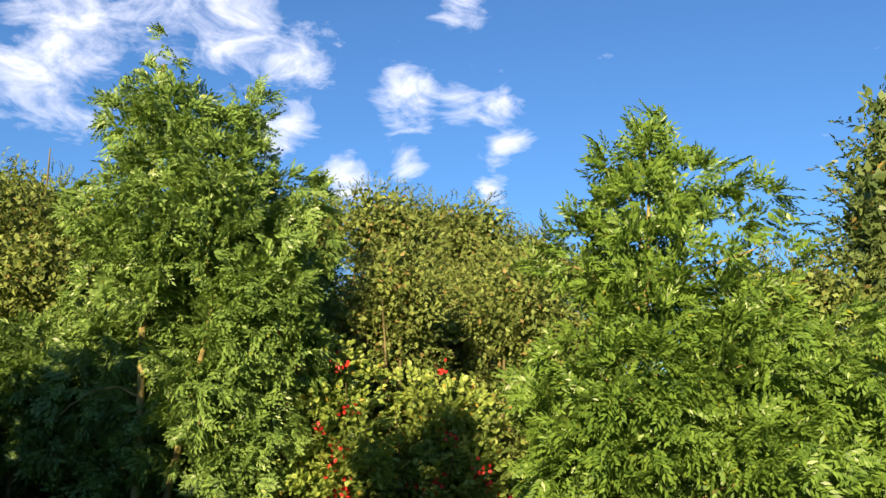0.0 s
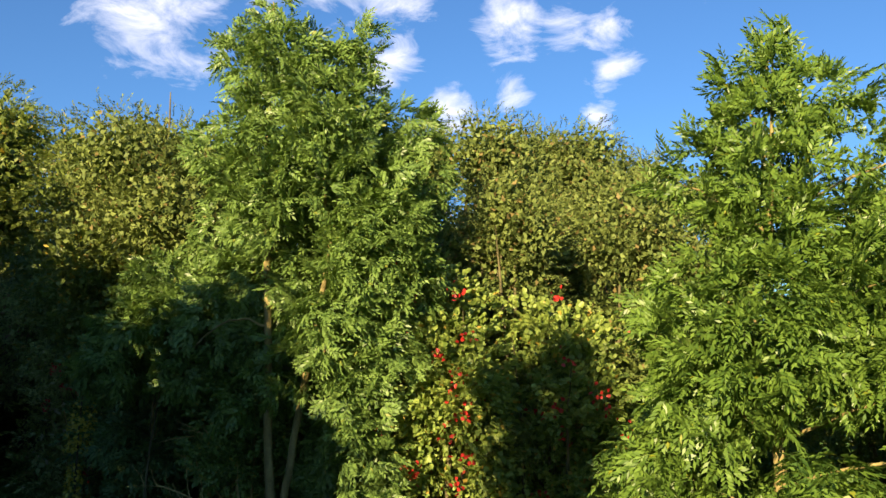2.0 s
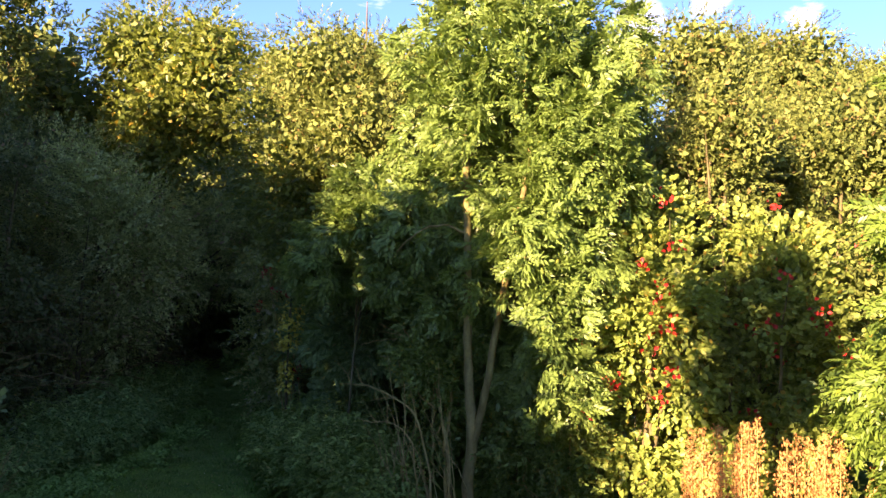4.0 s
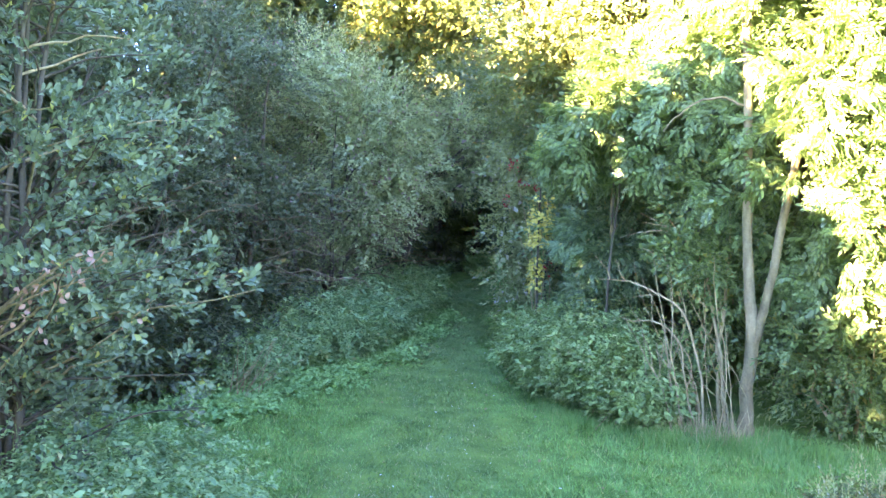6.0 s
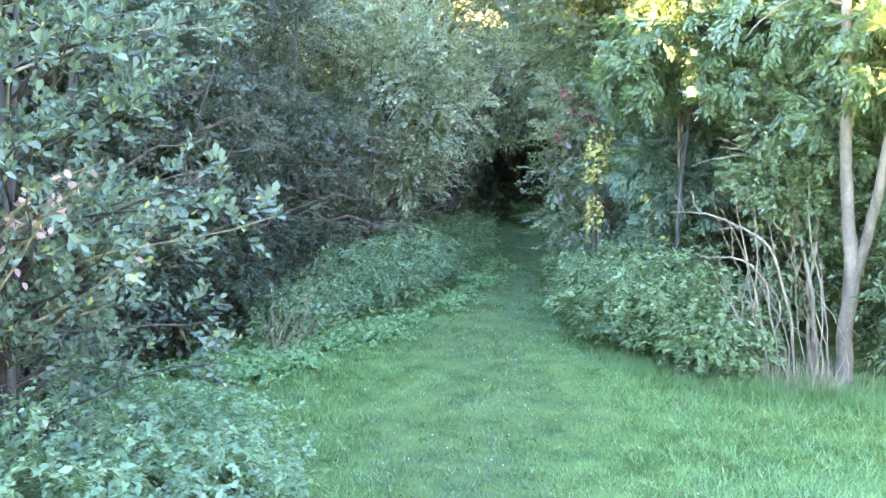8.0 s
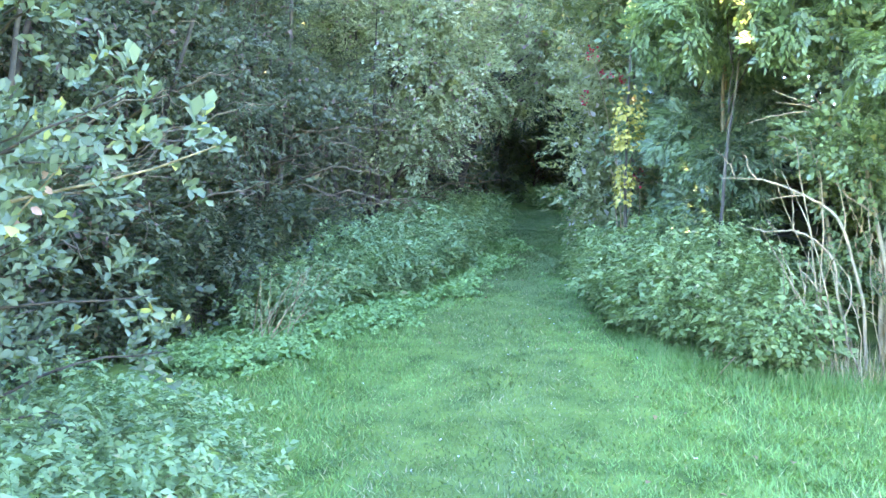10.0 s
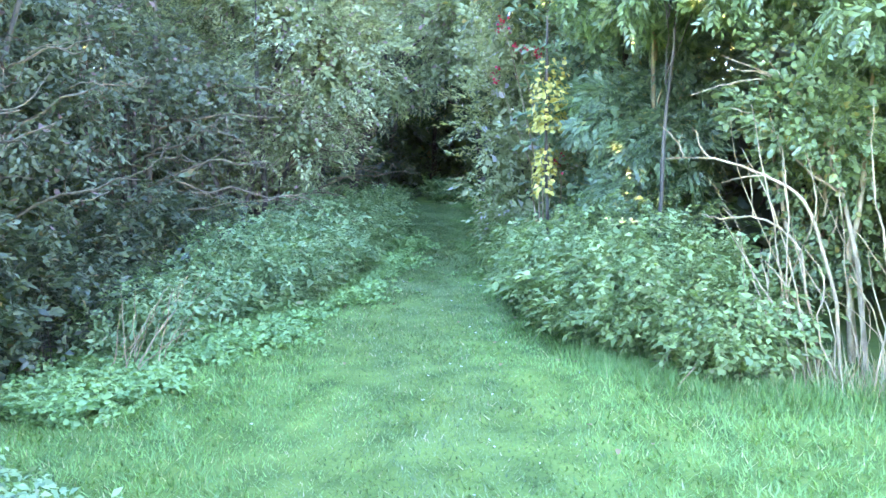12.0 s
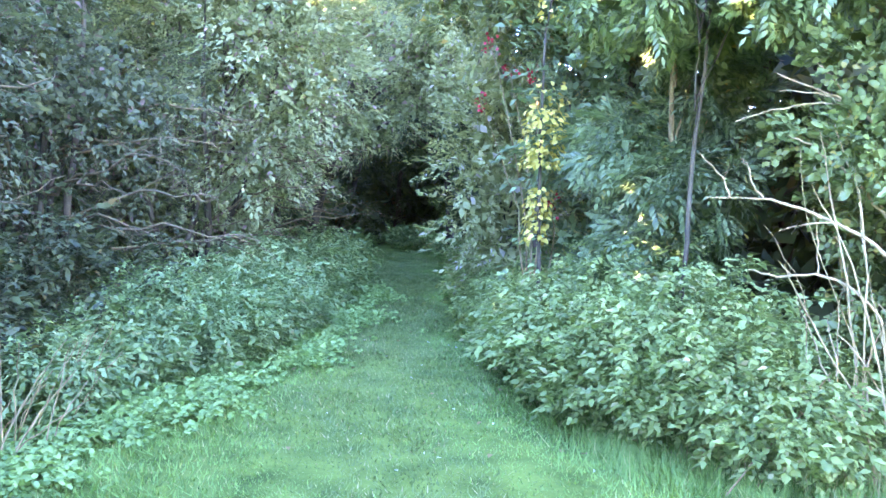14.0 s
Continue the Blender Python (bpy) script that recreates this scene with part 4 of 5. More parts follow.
for ax, ay, az, ar, ah, k in ((-9.04, 2.0, 4.4, 2.0, 3.3, 81), (-13.80, 4.6, 5.6, 2.2, 5.4, 82), (-15.80, 7.8, 4.9, 2.2, 4.7, 83), (-6.54, 0.9, 4.35, 1.45, 2.9, 84), (-11.14, 0.4, 5.1, 1.8, 4.1, 85), (-5.9, 0.5, 3.1, 0.8, 1.9, 86), (-13.94, 0.8, 4.2, 1.7, 3.4, 87), (-19.30, 9.0, 6.1, 2.2, 6.1, 88), (-23.60, 12.5, 5.4, 2.3, 5.4, 78), (-11.80, 6.2, 6.7, 1.7, 2.7, 79)):
    tree("alder_tree", (ax, ay, float(ground_z(ax, ay))), (ax, ay, az), (ar, ar, ah), 56, "fine", 700, M_ALDER, "tall green alder added on the bank to cast shade", size=1.8, seed=k, boxy=True, fill=8, fill_size=0.58, fill_out=0.95, share=(0.3, 0.42), group=SHADE, limbs=6)
# Unseen hedge, added at the height that keeps sun off the lawn.
for k, hx in enumerate((-13.3, -12.3, -11.3, -10.3, -9.3, -8.3, -7.3, -6.3, -5.3, -4.3, -3.3, -2.4)):
    tree("shade_hedge", (hx, -1.2, float(ground_z(hx, -1.2))), (hx, -1.2, 2.7), (1.0, 0.7, 1.05), 24, "fine", 150, M_DARKLEAF, "unseen green hedge added on the bank to shade the lawn", "hedge", size=1.4, seed=90 + k, boxy=True, fill=13.0, fill_size=0.38, fill_out=0.95, group="hedge on the bank", limbs=3, stems=3, trunk=0.03)
# Out of view too: bushes added to stop sun spots on the lawn.
for k, (hx, hy) in enumerate(((-8.9, 1.9), (-10.2, 1.2), (-7.6, 2.2))):
    tree("screen_bush", (hx, hy, float(ground_z(hx, hy))), (hx, hy, float(ground_z(hx, hy)) + 1.4), (0.95, 0.7, 1.6), 24, "fine", 300, M_DARKLEAF, "unseen dark bush added on the bank to block sun", "bush", size=1.3, seed=150 + k, boxy=True, fill=13.0, fill_size=0.3, fill_out=0.95, group="hawthorns on the bank", limbs=3, stems=3, trunk=0.03)
# Unseen crown, added and sized to throw the shadow on the guelder rose.
tree("shadow_tree", (-3.2, -2.6, float(ground_z(-3.2, -2.6))), (-3.35, -2.6, 6.5), (0.8, 0.6, 1.4), 34, "fine", 500, M_DARKLEAF, "unseen small tree added on the bank to cast a shadow", size=1.3, seed=89, fill=12.0, fill_size=0.25, fill_out=0.95, boxy=True, limbs=5)


# ---- right of the path ----
tree("elder_tree", (-6.1, 12.8, 0), (-6.1, 12.9, 2.6), (0.8, 0.75, 2.1), 24, "ash", 1300, M_ELDER, "dark green elder sapling with a thin stem", size=0.85, seed=91, trunk=0.03, bark=M_TWIG, share=(0.2, 0.32), fill_size=0.14)
tree("elder_tree", (-6.9, 14.2, 0), (-6.9, 14.2, 2.2), (0.9, 0.8, 2.2), 22, "fine", 2000, M_ELDER, "dark green elder bush beside the path", size=1.1, seed=92, trunk=0.04, boxy=True, fill_size=0.16)
tree("rowan_tree", (-5.9, 12.0, 0), (-5.6, 11.9, 3.5), (1.1, 0.9, 1.0), 16, "ash", 1100, M_ASH, "green rowan with drooping feathery leaves", size=0.85, seed=98, trunk=0.02, droop=0.4, fill_size=0.14, limbs=6)
tree("rowan_tree", (-8.1, 14.6, 0), (-8.0, 14.5, 4.6), (1.2, 1.0, 1.4), 18, "fine", 1300, M_YELLOWGREEN, "yellow green rowan over the path", size=1.1, seed=99, trunk=0.025, fill_size=0.16)
tree("sycamore_sapling", (-4.35, 11.6, 0), (-4.35, 11.5, 1.9), (0.8, 0.5, 1.6), 26, "broad", 1700, M_BROAD, "fresh green sycamore sapling with broad leaves", size=0.52, seed=93, stems=4, trunk=0.025, bark=M_TWIG, share=(0.17, 0.28), fill=1.0, fill_size=0.07)
tree("hazel_bush", (-2.8, 11.6, 0), (-2.8, 11.5, 1.0), (0.75, 0.5, 1.05), 28, "fine", 2200, M_BROAD, "dull green low hazel bush beside the forked trunk", "bush", size=0.7, seed=94, stems=4, trunk=0.02, bark=M_TWIG, boxy=True, share=(0.22, 0.34), fill=4.0, fill_size=0.09)
tree("clematis_bush", (-8.9, 15.6, 0), (-8.8, 15.4, 1.9), (0.9, 0.8, 1.8), 20, "small", 1500, M_GREYSEED, "grey green bush overgrown with pale seed tufts", "bush", size=1.1, seed=95, stems=3, trunk=0.03, boxy=True, fill_size=0.16)


def berries(root_at, places):
    root = thing("rose_branch", root_at, "thorny rose stem with red hips beside the path", "branch")
    rng = np.random.default_rng(53)
    b = np.array(root_at, float)
    for k, p in enumerate(places):
        p = np.array(p)
        V, F = tube_data([b - [0, 0, 0.03], (b + p) / 2 + [0.1, 0.15, 0.3], p], [0.012, 0.009, 0.004], 6, 0.01, k)
        stem = part("stem", np_mesh("stem", V - b, F, M_TWIG), root)
        m = 16
        V, F = leaf_quads(p + rng.normal(0, 0.045, (m, 3)), rng.normal(0, 1, (m, 3)), rng.normal(0, 1, (m, 3)), np.full(m, 0.04), np.full(m, 0.034), True)
        part("hip_cluster", np_mesh("hip_cluster", V - b, F, M_RED), stem, "bright red hips", "stuff")


berries((-7.9, 13.9, 0.0), ((-8.05, 13.35, 3.2), (-7.8, 13.25, 2.92), (-7.6, 13.3, 2.86), (-8.15, 13.3, 2.62), (-7.35, 13.2, 1.6)))


def guelder(base, centre, radii, n, seed, reds):
    root = tree("guelder_rose", base, centre, radii, 30, "broad", n, M_BERRYBUSH, "yellow green guelder rose with red leaves and berries", "bush", size=0.72, seed=seed, stems=4, trunk=0.03, boxy=True, share=(0.22, 0.34), fill=2.5, fill_size=0.14)
    rng = np.random.default_rng(seed + 1)
    b = np.array(base, float)
    for k in range(reds):
        p = np.array(centre) + np.array([rng.uniform(-1, 1), -1.0, rng.uniform(-0.35, 0.95)]) * np.array(radii) * [1, 1.02, 1]
        m = 9
        q = p + rng.normal(0, 0.07, (m, 3))
        V, F = leaf_quads(q, rng.normal(0, 1, (m, 3)) - [0, 0, 0.6], rng.normal(0, 1, (m, 3)) - [0, 1, 0], np.full(m, 0.066), np.full(m, 0.05), True)
        part("red_leaves", np_mesh("red_leaves", V - b, F, M_RED), root, "bright red autumn leaves")


guelder((-1.7, 11.7, 0), (-1.6, 11.6, 2.4), (0.75, 0.7, 2.4), 2600, 96, 17)
guelder((-0.2, 12.5, 0), (-0.1, 12.5, 2.1), (1.2, 0.9, 2.1), 2100, 97, 14)


def clump(name, x, y, radius, height, n, mat, label, category, seed, kind="nettle", size=1.0, group="", stem=M_NETTLE):
    """Upright leafy stems of one herb standing close together."""
    rng = np.random.default_rng(seed)
    root = thing(name, (x, y, float(ground_z(x, y))), label, category, group)
    b = np.array(root.location)
    a, f = rng.uniform(0, 2 * np.pi, n), np.sqrt(rng.uniform(0, 1, n))
    px, py = x + np.cos(a) * f * radius, y + np.sin(a) * f * radius
    h = height * (1 - 0.45 * f ** 2) * rng.uniform(0.55, 1.25, n)
    lean = np.stack([np.cos(a) * f * 0.3, np.sin(a) * f * 0.3, np.ones(n)], 1) + rng.normal(0, 0.1, (n, 3))
    lean = unit(lean)
    foot = np.stack([px, py, ground_z(px, py)], 1)
    pos, way, sz = [], [], []
    for k in (0.15, 0.35, 0.55, 0.75, 0.92):
        keep = rng.uniform(0, 1, n) < 0.55 + 0.45 * k
        pos.append((foot + lean * (h * k)[:, None])[keep])
        way.append((lean + rng.normal(0, 0.32, (n, 3)))[keep])
        sz.append((size * np.full(n, 1.1 - 0.2 * k))[keep])
    pos, way, sz = np.concatenate(pos), np.concatenate(way), np.concatenate(sz)
    leaves = [scatter(kind, pos, way, rng.normal(0, 1, (len(pos), 3)), sz * rng.uniform(0.8, 1.2, len(pos)), rng)]
    if kind == "nettle":
        # spreading leaf tiers that close the top of the clump
        tops = np.concatenate([foot + lean * (h * q)[:, None] + rng.normal(0, 0.05, (n, 3)) for q in (0.8, 1.0)])
        out = np.tile(np.stack([np.cos(a), np.sin(a), -0.25 * np.ones(n)], 1), (2, 1)) + rng.normal(0, 0.7, (2 * n, 3)) * [1, 1, 0.4]
        leaves.append(scatter("nettle_top", tops, out, np.array([0, 0, 1.0]) + rng.normal(0, 0.3, (2 * n, 3)), size * rng.uniform(0.8, 1.3, 2 * n), rng))
    add_crown(root, leaves, mat, "foliage")
    s = rot2(rng.uniform(0, 6.3, n)) * 0.004
    tip = foot + lean * h[:, None]
    V = np.stack([foot - s, foot + s, tip + s * 0.4, tip - s * 0.4], 1).reshape(-1, 3)
    part("stalk", np_mesh("stalk", V - b, np.arange(len(V)).reshape(-1, 4), stem), root, kind="stuff")
    return root


rng0 = np.random.default_rng(17)
# nettles along the left edge of the path
EDGE_Y, EDGE_X = (7.6, 8.4, 10.8, 12.4, 13.7, 14.8, 17.6), (-9.2, -9.4, -9.66, -9.9, -10.45, -10.95, -12.35)
for k in range(16):
    ny = 9.7 + 7.6 * k / 15
    nx = float(np.interp(ny, EDGE_Y, EDGE_X)) - np.interp(ny, [9.5, 12, 15, 18], [1.05, 1.0, 0.75, 0.6]) + rng0.normal(0, 0.12)
    clump("nettle_clump", nx, ny, rng0.uniform(0.5, 0.75), rng0.uniform(0.7, 1.02) * (0.75 if k < 3 else 1), 200 if k < 9 else 140, M_NETTLE, "blue green nettles in a dense clump beside the path", "nettles", 300 + k, size=0.85, group="nettles along the path")
    if k % 2 == 0 and ny > 12:
        clump("nettle_clump", nx - 0.75, ny + 0.1, 0.5, rng0.uniform(0.8, 1.1), 100, M_NETTLE, "blue green nettles in a dense clump beside the path", "nettles", 320 + k, size=0.85, group="nettles along the path")
# low plants on the lawn's edge in front of them
rng1 = np.random.default_rng(19)
n1 = 9500
y1 = 7.8 + 9.6 * rng1.uniform(0, 1, n1) ** 1.25
x1 = np.interp(y1, EDGE_Y, EDGE_X) - np.abs(rng1.normal(0, 1, n1)) * np.interp(y1, [8, 11, 14, 17], [0.8, 0.7, 0.45, 0.3]) + 0.16 * np.sin(y1 * 3.1) + 0.1 * np.sin(y1 * 7.3) + 0.1 + rng1.exponential(0.12, n1)
p1 = np.stack([x1, y1, ground_z(x1, y1) + rng1.uniform(0.02, 0.13, n1)], 1)
d1 = scatter("cover", p1, rng1.normal(0, 1, (n1, 3)) * [1, 1, 0.2], np.array([0, 0, 1.0]) + rng1.normal(0, 0.25, (n1, 3)), rng1.uniform(0.45, 0.85, n1), rng1)
tagged(new("ground_elder", np_mesh("ground_elder", *d1, M_COVER)), "low pale green ground elder along the path's edge", "ground cover", kind="stuff")
# low plants under the trees where the path bends away
n3 = 2600
y3 = rng1.uniform(22.5, 33, n3)
x3 = np.interp(y3, PATH_Y, PATH_X) - 0.6 + rng1.uniform(-2.0, 1.7, n3)
keep3 = (y3 > 25.5 + 0.8 * np.sin(x3 * 1.7)) | (np.abs(x3 - np.interp(y3, PATH_Y, PATH_X)) > 1.0)
x3, y3 = x3[keep3], y3[keep3]
n3 = len(x3)
p3 = np.stack([x3, y3, ground_z(x3, y3) + rng1.uniform(0.05, 0.3, n3)], 1)
d3 = scatter("cover", p3, rng1.normal(0, 1, (n3, 3)) * [1, 1, 0.3], np.array([0, 0, 1.0]) + rng1.normal(0, 0.25, (n3, 3)), rng1.uniform(1.0, 1.7, n3), rng1)
tagged(new("dog_mercury", np_mesh("dog_mercury", *d3, M_NETTLE)), "low blue green woodland plants under the trees", "ground cover", kind="stuff")
# dogwood shoots at the foot of the hedge
for k, (nx, ny, nh) in enumerate(((-11.0, 7.0, 1.0), (-10.9, 7.9, 1.15), (-10.95, 8.8, 1.3), (-11.2, 9.6, 1.35), (-11.4, 10.5, 1.4), (-10.6, 6.2, 0.9), (-11.6, 11.5, 1.4), (-11.7, 7.4, 1.2), (-11.8, 8.6, 1.2))):
    clump("dogwood_shrub", nx, ny, 0.6, nh, 90, M_DARKLEAF, "dark green dogwood shoots at the hedge's foot", "shrub", 380 + k, size=1.1, group="shrubs at the hedge's foot", stem=M_DARKBARK)
# beside the bank, near the alder
for k, (nx, ny, nh) in enumerate(((-6.3, 4.85, 0.8), (-6.35, 5.4, 0.7), (-7.1, 5.6, 0.8), (-6.3, 4.3, 0.85), (-7.3, 5.1, 0.9), (-5.75, 4.75, 0.6), (-5.7, 4.2, 0.65), (-5.8, 3.7, 0.75))):
    clump("nettle_clump", nx - 0.15, ny, 0.55, nh, 140, M_NETTLE, "blue green nettles below the alder", "nettles", 330 + k, size=0.68, group="nettles below the alder")
# bramble and nettle bushes on the right
for k, (nx, ny, nr, nh) in enumerate(((-4.95, 10.95, 0.45, 0.75), (-5.5, 11.3, 0.6, 1.15), (-6.1, 11.65, 0.6, 0.95), (-6.7, 12.2, 0.55, 1.15), (-7.25, 12.95, 0.55, 0.8), (-7.8, 13.75, 0.5, 0.75), (-8.45, 14.65, 0.5, 0.75), (-9.2, 16.0, 0.5, 0.8), (-10.05, 17.6, 0.5, 0.8), (-5.9, 12.3, 0.6, 1.3), (-6.6, 13.1, 0.6, 1.25), (-10.95, 19.2, 0.5, 0.75), (-11.9, 21.0, 0.5, 0.7), (-8.0, 14.6, 0.55, 0.95), (-8.9, 16.2, 0.5, 0.9))):
    clump("bramble_bush", nx, ny, nr, nh * 0.95, 300 if k < 6 else 150, M_BRAMBLE, "pale green bramble and nettle bush beside the path", "bush", 350 + k, size=0.85, group="brambles along the path", kind="nettle")


def bundle(name, root_at, label, category, rods, mat, part_name, group=""):
    """Bare stems that stand together, each a part of its own."""
    root = thing(name, root_at, label, category, group)
    b = np.array(root_at, float)
    for k, (pts, rad) in enumerate(rods):
        V, F = tube_data(pts, rad, 6, 0.006, k)
        part(part_name, np_mesh(part_name, V - b, F, mat), root)
    return root


def coppice():
    rng = np.random.default_rng(23)
    rods = []
    for k in range(22):
        x, y = -4.75 + 1.0 * k / 19 + rng.normal(0, 0.05), 10.88 + rng.normal(0, 0.13)
        h = rng.uniform(0.8, 2.2)
        tx, ty = x - rng.uniform(-0.05, 0.5), y + rng.normal(0, 0.2)
        r = rng.uniform(0.0035, 0.0085)
        rods.append(([(x, y, -0.03), (x + (tx - x) * 0.2 + rng.normal(0, 0.08), y + rng.normal(0, 0.06), h * 0.4), (x + (tx - x) * 0.6 + rng.normal(0, 0.06), (y + ty) / 2, h * 0.75), (tx, ty, h)], [r * 1.2, r, r * 0.8, r * 0.35]))
    bundle("hazel_coppice", (-4.3, 10.88, 0), "pale grey bare coppice stems beside the forked trunk", "coppice", rods, M_TWIG, "stem")


coppice()
DEAD = "dead branches"
bundle("dead_branch", (-4.3, 11.0, 0.0), "bleached bare dead branch arching from the coppice", "branch",
       [([(-4.15, 10.98, 0.0), (-4.2, 11.0, 0.8), (-4.42, 11.0, 1.42), (-4.69, 10.99, 1.56), (-5.06, 10.95, 1.71), (-5.44, 10.89, 1.72)], [0.016, 0.015, 0.013, 0.012, 0.009, 0.004]),
        ([(-5.3, 10.91, 1.715), (-5.33, 10.91, 1.84), (-5.48, 10.88, 2.0)], [0.007, 0.006, 0.003]), ([(-5.1, 10.9, 1.72), (-5.17, 10.88, 1.81), (-5.18, 10.88, 1.91), (-5.23, 10.88, 1.96)], [0.007, 0.006, 0.005, 0.003]),
        ([(-4.69, 10.99, 1.56), (-4.85, 10.9, 1.57), (-5.0, 10.85, 1.52)], [0.006, 0.005, 0.002]), ([(-5.33, 10.91, 1.84), (-5.3, 10.9, 1.93)], [0.004, 0.002])], M_TWIG, "branch", DEAD)
bundle("dead_branch", (-4.4, 11.0, 0.0), "bleached bare dead branch low beside the coppice", "branch",
       [([(-4.3, 11.0, 0.0), (-4.38, 11.0, 0.6), (-4.44, 11.0, 1.01), (-4.59, 10.99, 1.17), (-4.8, 10.98, 1.25), (-5.03, 10.95, 1.22), (-5.19, 10.93, 1.27)], [0.012, 0.012, 0.011, 0.01, 0.009, 0.007, 0.003]),
        ([(-4.79, 10.98, 1.25), (-4.79, 10.98, 1.44), (-4.82, 10.98, 1.65)], [0.006, 0.005, 0.002]), ([(-4.94, 10.97, 1.24), (-5.02, 10.96, 1.33)], [0.005, 0.002]),
        ([(-4.36, 10.85, 0.0), (-4.4, 10.8, 0.58), (-4.58, 10.79, 0.83), (-4.67, 10.79, 0.93)], [0.008, 0.007, 0.006, 0.003])], M_TWIG, "branch", DEAD)
bundle("dead_branch", (-4.1, 11.3, 0.0), "bare grey branch among the sycamore leaves", "branch",
       [([(-4.0, 11.3, 0.0), (-4.1, 11.35, 1.1), (-4.34, 11.4, 2.01), (-4.62, 11.39, 2.28), (-4.85, 11.38, 2.39), (-5.1, 11.35, 2.52)], [0.022, 0.02, 0.016, 0.012, 0.008, 0.004]),
        ([(-4.62, 11.39, 2.28), (-4.77, 11.38, 2.49), (-4.87, 11.37, 2.59)], [0.008, 0.006, 0.003]), ([(-4.47, 11.4, 2.14), (-4.77, 11.38, 2.37), (-5.07, 11.35, 2.4)], [0.009, 0.007, 0.003]),
        ([(-4.62, 11.37, 2.28), (-4.83, 11.36, 2.32), (-5.03, 11.34, 2.29), (-5.34, 11.31, 2.21)], [0.008, 0.007, 0.006, 0.003]), ([(-4.2, 11.25, 1.4), (-4.46, 11.2, 1.6), (-4.65, 11.19, 1.88), (-4.88, 11.17, 2.05), (-4.99, 11.16, 2.1)], [0.012, 0.01, 0.009, 0.006, 0.003])], M_TWIG, "branch", DEAD)


def withered_branch():
    """Half-bare branches of the alder, with a few withered leaves."""
    rng = np.random.default_rng(47)
    at = (-7.3, 4.2, float(ground_z(-7.3, 4.2)))
    root = thing("withered_branch", at, "half-bare alder branches with withered pinkish leaves", "branch")
    b = np.array(at)
    for k in range(9):
        e = np.array([-5.35 - 0.12 * rng.uniform(0, 4), 3.75 + rng.normal(0, 0.25) + 0.1 * k, 1.75 + rng.uniform(0, 0.75)])
        s = np.array([-7.2, 4.1 + rng.normal(0, 0.1), 1.2 + rng.uniform(0, 0.7)])
        mid = (s + e) / 2 + rng.normal(0, 0.1, 3)
        V, F = tube_data([s, mid, e], [0.012, 0.008, 0.003], 6, 0.012, k)
        br = part("branch", np_mesh("branch", V - b, F, M_TWIG), root)
        m = 7
        q = mid + (e - mid) * rng.uniform(0.2, 1, (m, 1)) + rng.normal(0, 0.03, (m, 3))
        V, F = leaf_quads(q, rng.normal(0, 1, (m, 3)) - [0, 0, 0.5], rng.normal(0, 1, (m, 3)), np.full(m, 0.05), np.full(m, 0.032), True)
        part("leaf_tuft", np_mesh("leaf_tuft", V - b, F, M_PINKLEAF), br, "withered pinkish leaves", "stuff")
    V, F = tube_data([b - [0, 0, 0.03], b + [0, 0, 0.6], (-7.2, 4.1, 1.9)], [0.03, 0.026, 0.02], 7, 0.01, 3)
    part("stem", np_mesh("stem", V - b, F, M_TWIG), root)


withered_branch()


def dead_stalks(x, y, n, seed, h):
    rng = np.random.default_rng(seed)
    rods = []
    for k in range(n):
        px, py = x + rng.normal(0, 0.16), y + rng.normal(0, 0.16)
        tx, ty, tz = px + rng.uniform(0.0, 0.5), py + rng.uniform(0, 0.5), rng.uniform(0.5, 1.0) * h
        rods.append(([(px, py, -0.02), ((px + tx) / 2, (py + ty) / 2, tz * 0.6), (tx, ty, tz)], [0.006, 0.005, 0.003]))
    bundle("dead_stalks", (x, y, 0), "dry straw-coloured stalks among the nettles", "stalks", rods, M_TWIG, "stalk", "dry stalks")


dead_stalks(-9.75, 9.05, 14, 5, 0.85)
dead_stalks(-10.1, 9.5, 10, 6, 0.8)
dead_stalks(-5.2, 10.7, 8, 7, 0.7)


# Added stem whose yellow leaves stand in for a strip of sunlit foliage.
def yellow_column():
    rng = np.random.default_rng(29)
    root = thing("sunlit_strip", (-7.45, 13.05, 0), "thin stem with yellow leaves standing in for sunlit foliage", "climber")
    b = np.array(root.location)
    V, F = tube_data([(-7.45, 13.05, -0.03), (-7.42, 13.02, 1.2), (-7.36, 12.95, 2.6), (-7.2, 12.95, 3.8)], [0.02, 0.018, 0.014, 0.006], 7, 0.01, 2)
    part("stem", np_mesh("stem", V - b, F, M_DARKBARK), root)
    for z0, z1, m, wide in ((1.25, 1.75, 130, 0.11), (1.95, 2.5, 260, 0.18), (2.5, 2.75, 30, 0.2), (3.3, 3.75, 60, 0.15)):
        z = rng.uniform(z0, z1, m)
        a = rng.uniform(0, 6.3, m)
        p = np.stack([-7.36 + np.cos(a) * wide * rng.uniform(0.2, 1.1, m) + 0.09 * (z - 1.9), 12.93 + np.sin(a) * wide, z], 1)
        V, F = leaf_quads(p, rng.normal(0, 0.6, (m, 3)) + np.stack([np.cos(a), np.sin(a), -0.6 * np.ones(m)], 1), np.stack([np.cos(a), np.sin(a), np.ones(m) * 0.6], 1), rng.uniform(0.045, 0.075, m), rng.uniform(0.035, 0.06, m), True)
        part("leaves", np_mesh("leaves", V - b, F, M_YELLOW), root, "leaves coloured yellow in place of sunlight")


yellow_column()


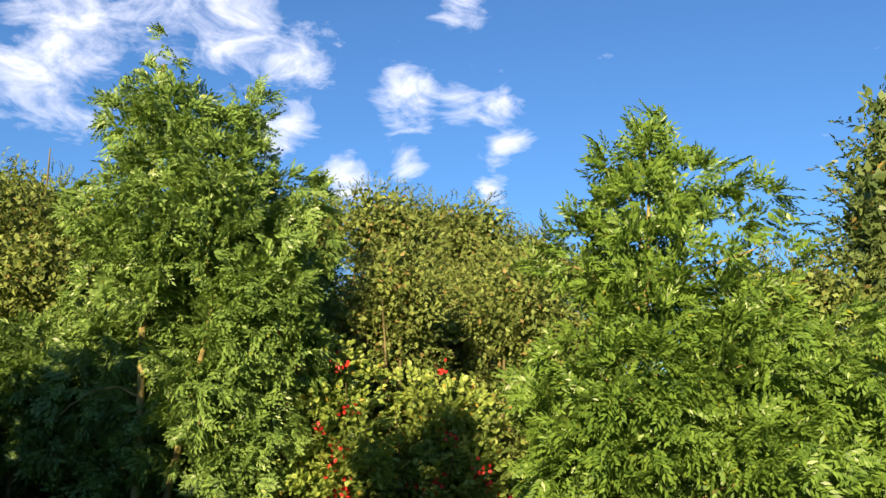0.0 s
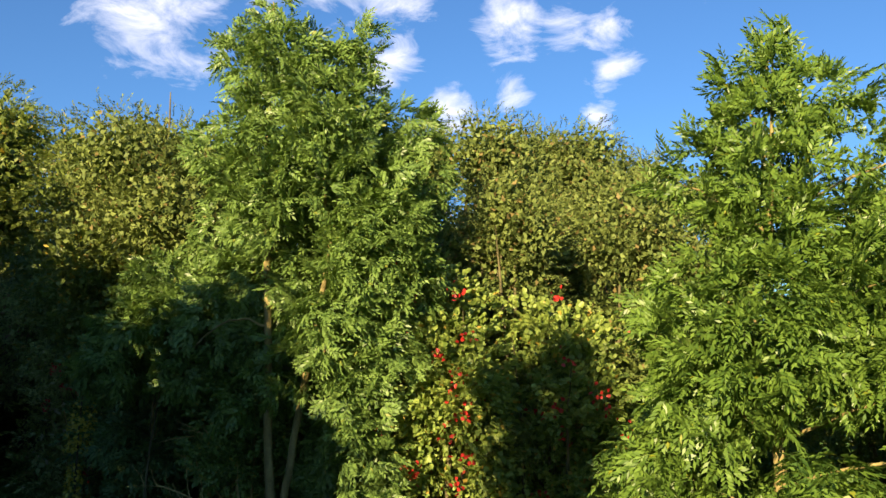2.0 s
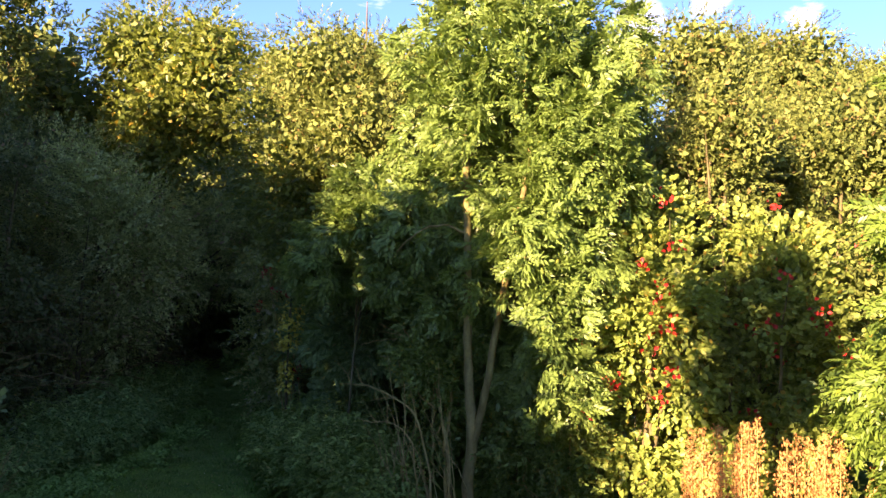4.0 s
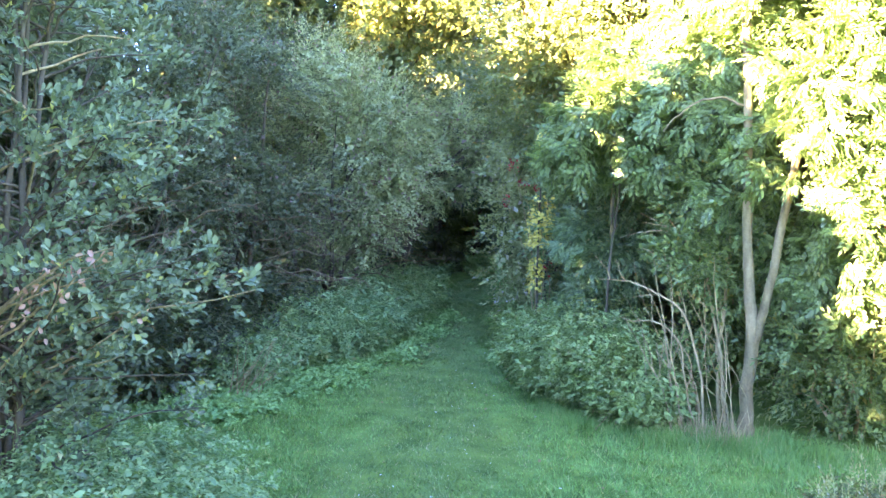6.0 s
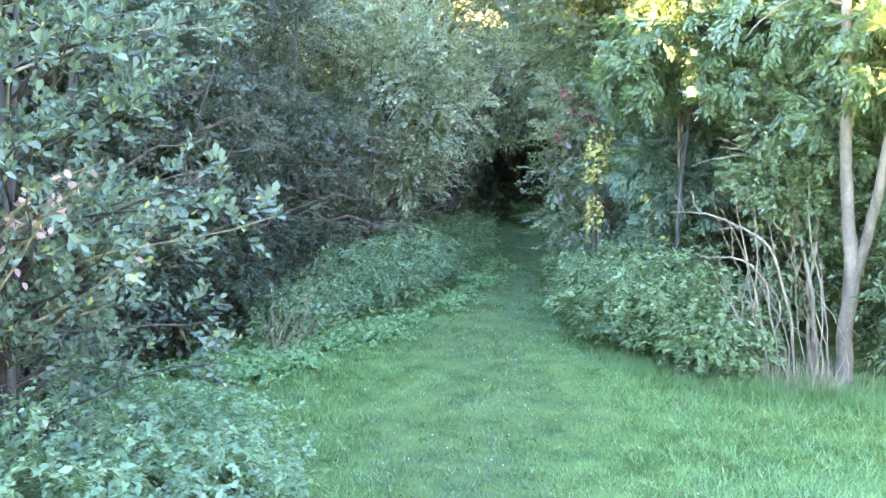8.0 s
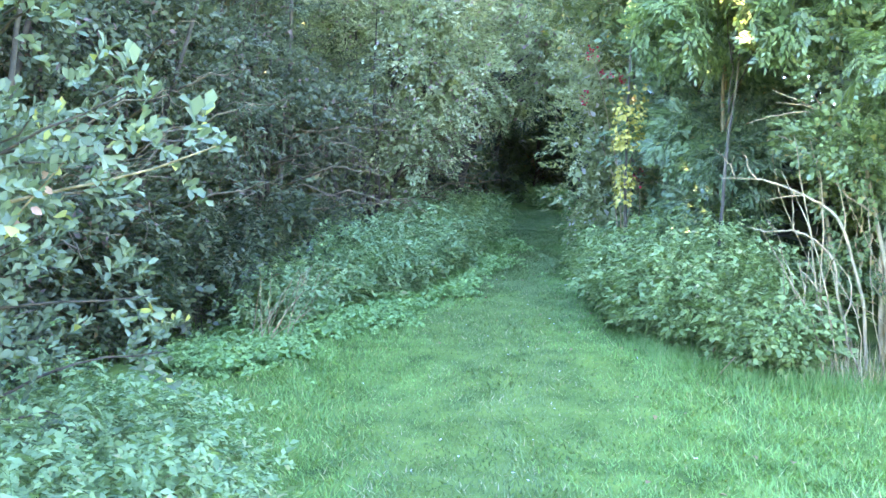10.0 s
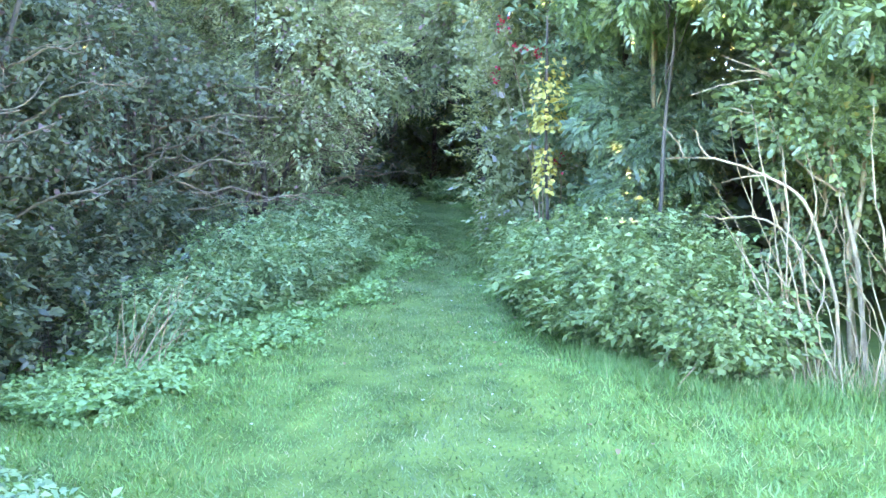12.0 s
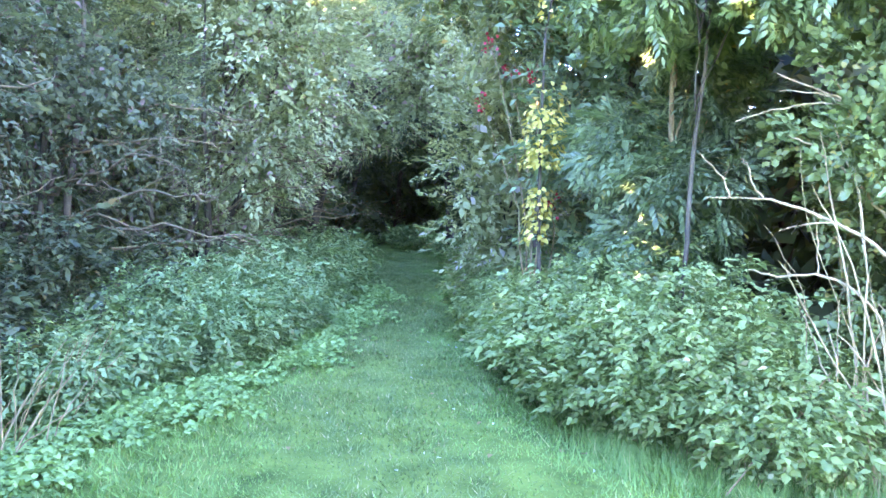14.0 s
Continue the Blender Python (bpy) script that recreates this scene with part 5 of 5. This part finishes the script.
def dock(x, y, h, n, seed, mat, label, spread=0.3):
    rng = np.random.default_rng(seed)
    z = float(ground_z(x, y))
    root = thing("dock_plant", (x, y, z), label, "plant")
    b = np.array(root.location)
    for k in range(n):
        px, py = x + rng.normal(0, spread), y + rng.normal(0, spread * 0.6)
        g = float(ground_z(px, py))
        hh = h * rng.uniform(0.75, 1.05)
        m = 320
        f = rng.uniform(0.3, 1, m)
        w = 0.09 * np.sin(np.clip(f, 0, 1) * np.pi * 0.9) + 0.015
        a = rng.uniform(0, 6.3, m)
        p = np.stack([px + np.cos(a) * w * rng.uniform(0.2, 1, m), py + np.sin(a) * w * rng.uniform(0.2, 1, m), g + hh * f], 1)
        V, F = leaf_quads(p, rng.normal(0, 0.5, (m, 3)) + [0, 0, 0.8], rng.normal(0, 1, (m, 3)), np.full(m, 0.035), np.full(m, 0.018))
        stalk = part("stalk", np_mesh("stalk", *(lambda d: (d[0] - b, d[1]))(tube_data([(px, py, g - 0.02), (px, py, g + hh * 0.5), (px, py, g + hh)], [0.006, 0.005, 0.003], 5)), M_TWIG), root)
        part("seed_head", np_mesh("seed_head", V - b, F, mat), stalk, "dry seeds packed round the stalk", "stuff")


dock(-0.5, 9.3, 1.5, 17, 41, M_DOCK, "tall dock plants with dry orange-brown seed heads", 0.28)
dock(0.3, 9.6, 1.35, 13, 42, M_DOCK, "tall dock plants with dry orange-brown seed heads", 0.25)
for k, (wx, wy) in enumerate(((-1.95, 8.15), (-1.4, 8.45), (-0.85, 8.75))):
    clump("weed_clump", wx, wy, 0.42, 0.45, 26, M_GREYSEED, "grey green weeds with dry seed heads at the lawn's edge", "weeds", 395 + k, kind="tuft", size=1.15, group="weeds at the lawn's edge", stem=M_STRAW)
    clump("weed_clump", wx - 0.1, wy + 0.1, 0.4, 0.28, 60, M_OLIVE, "low green weeds at the lawn's edge", "weeds", 400 + k, size=0.7, group="weeds at the lawn's edge")

# fallen leaves on the lawn
rng2 = np.random.default_rng(43)
for k in range(26):
    fy = rng2.uniform(6.5, 15)
    fx = np.interp(fy, PATH_Y, PATH_X) + rng2.uniform(-1.2, 1.6) + (1.2 if fy < 10 else 0)
    V, F = leaf_quads(np.zeros((1, 3)), rng2.normal(0, 1, (1, 3)) * [1, 1, 0.1], np.array([[0.1, 0.2, 1.0]]), np.array([0.05]), np.array([0.036]), True)
    ob = new("fallen_leaf", np_mesh("fallen_leaf", V, F, M_FALLEN))
    ob.location = (fx, fy, float(ground_z(fx, fy)) + 0.035)
    tagged(ob, "small brown fallen leaf lying on the grass", "leaf", "fallen leaves on the lawn")
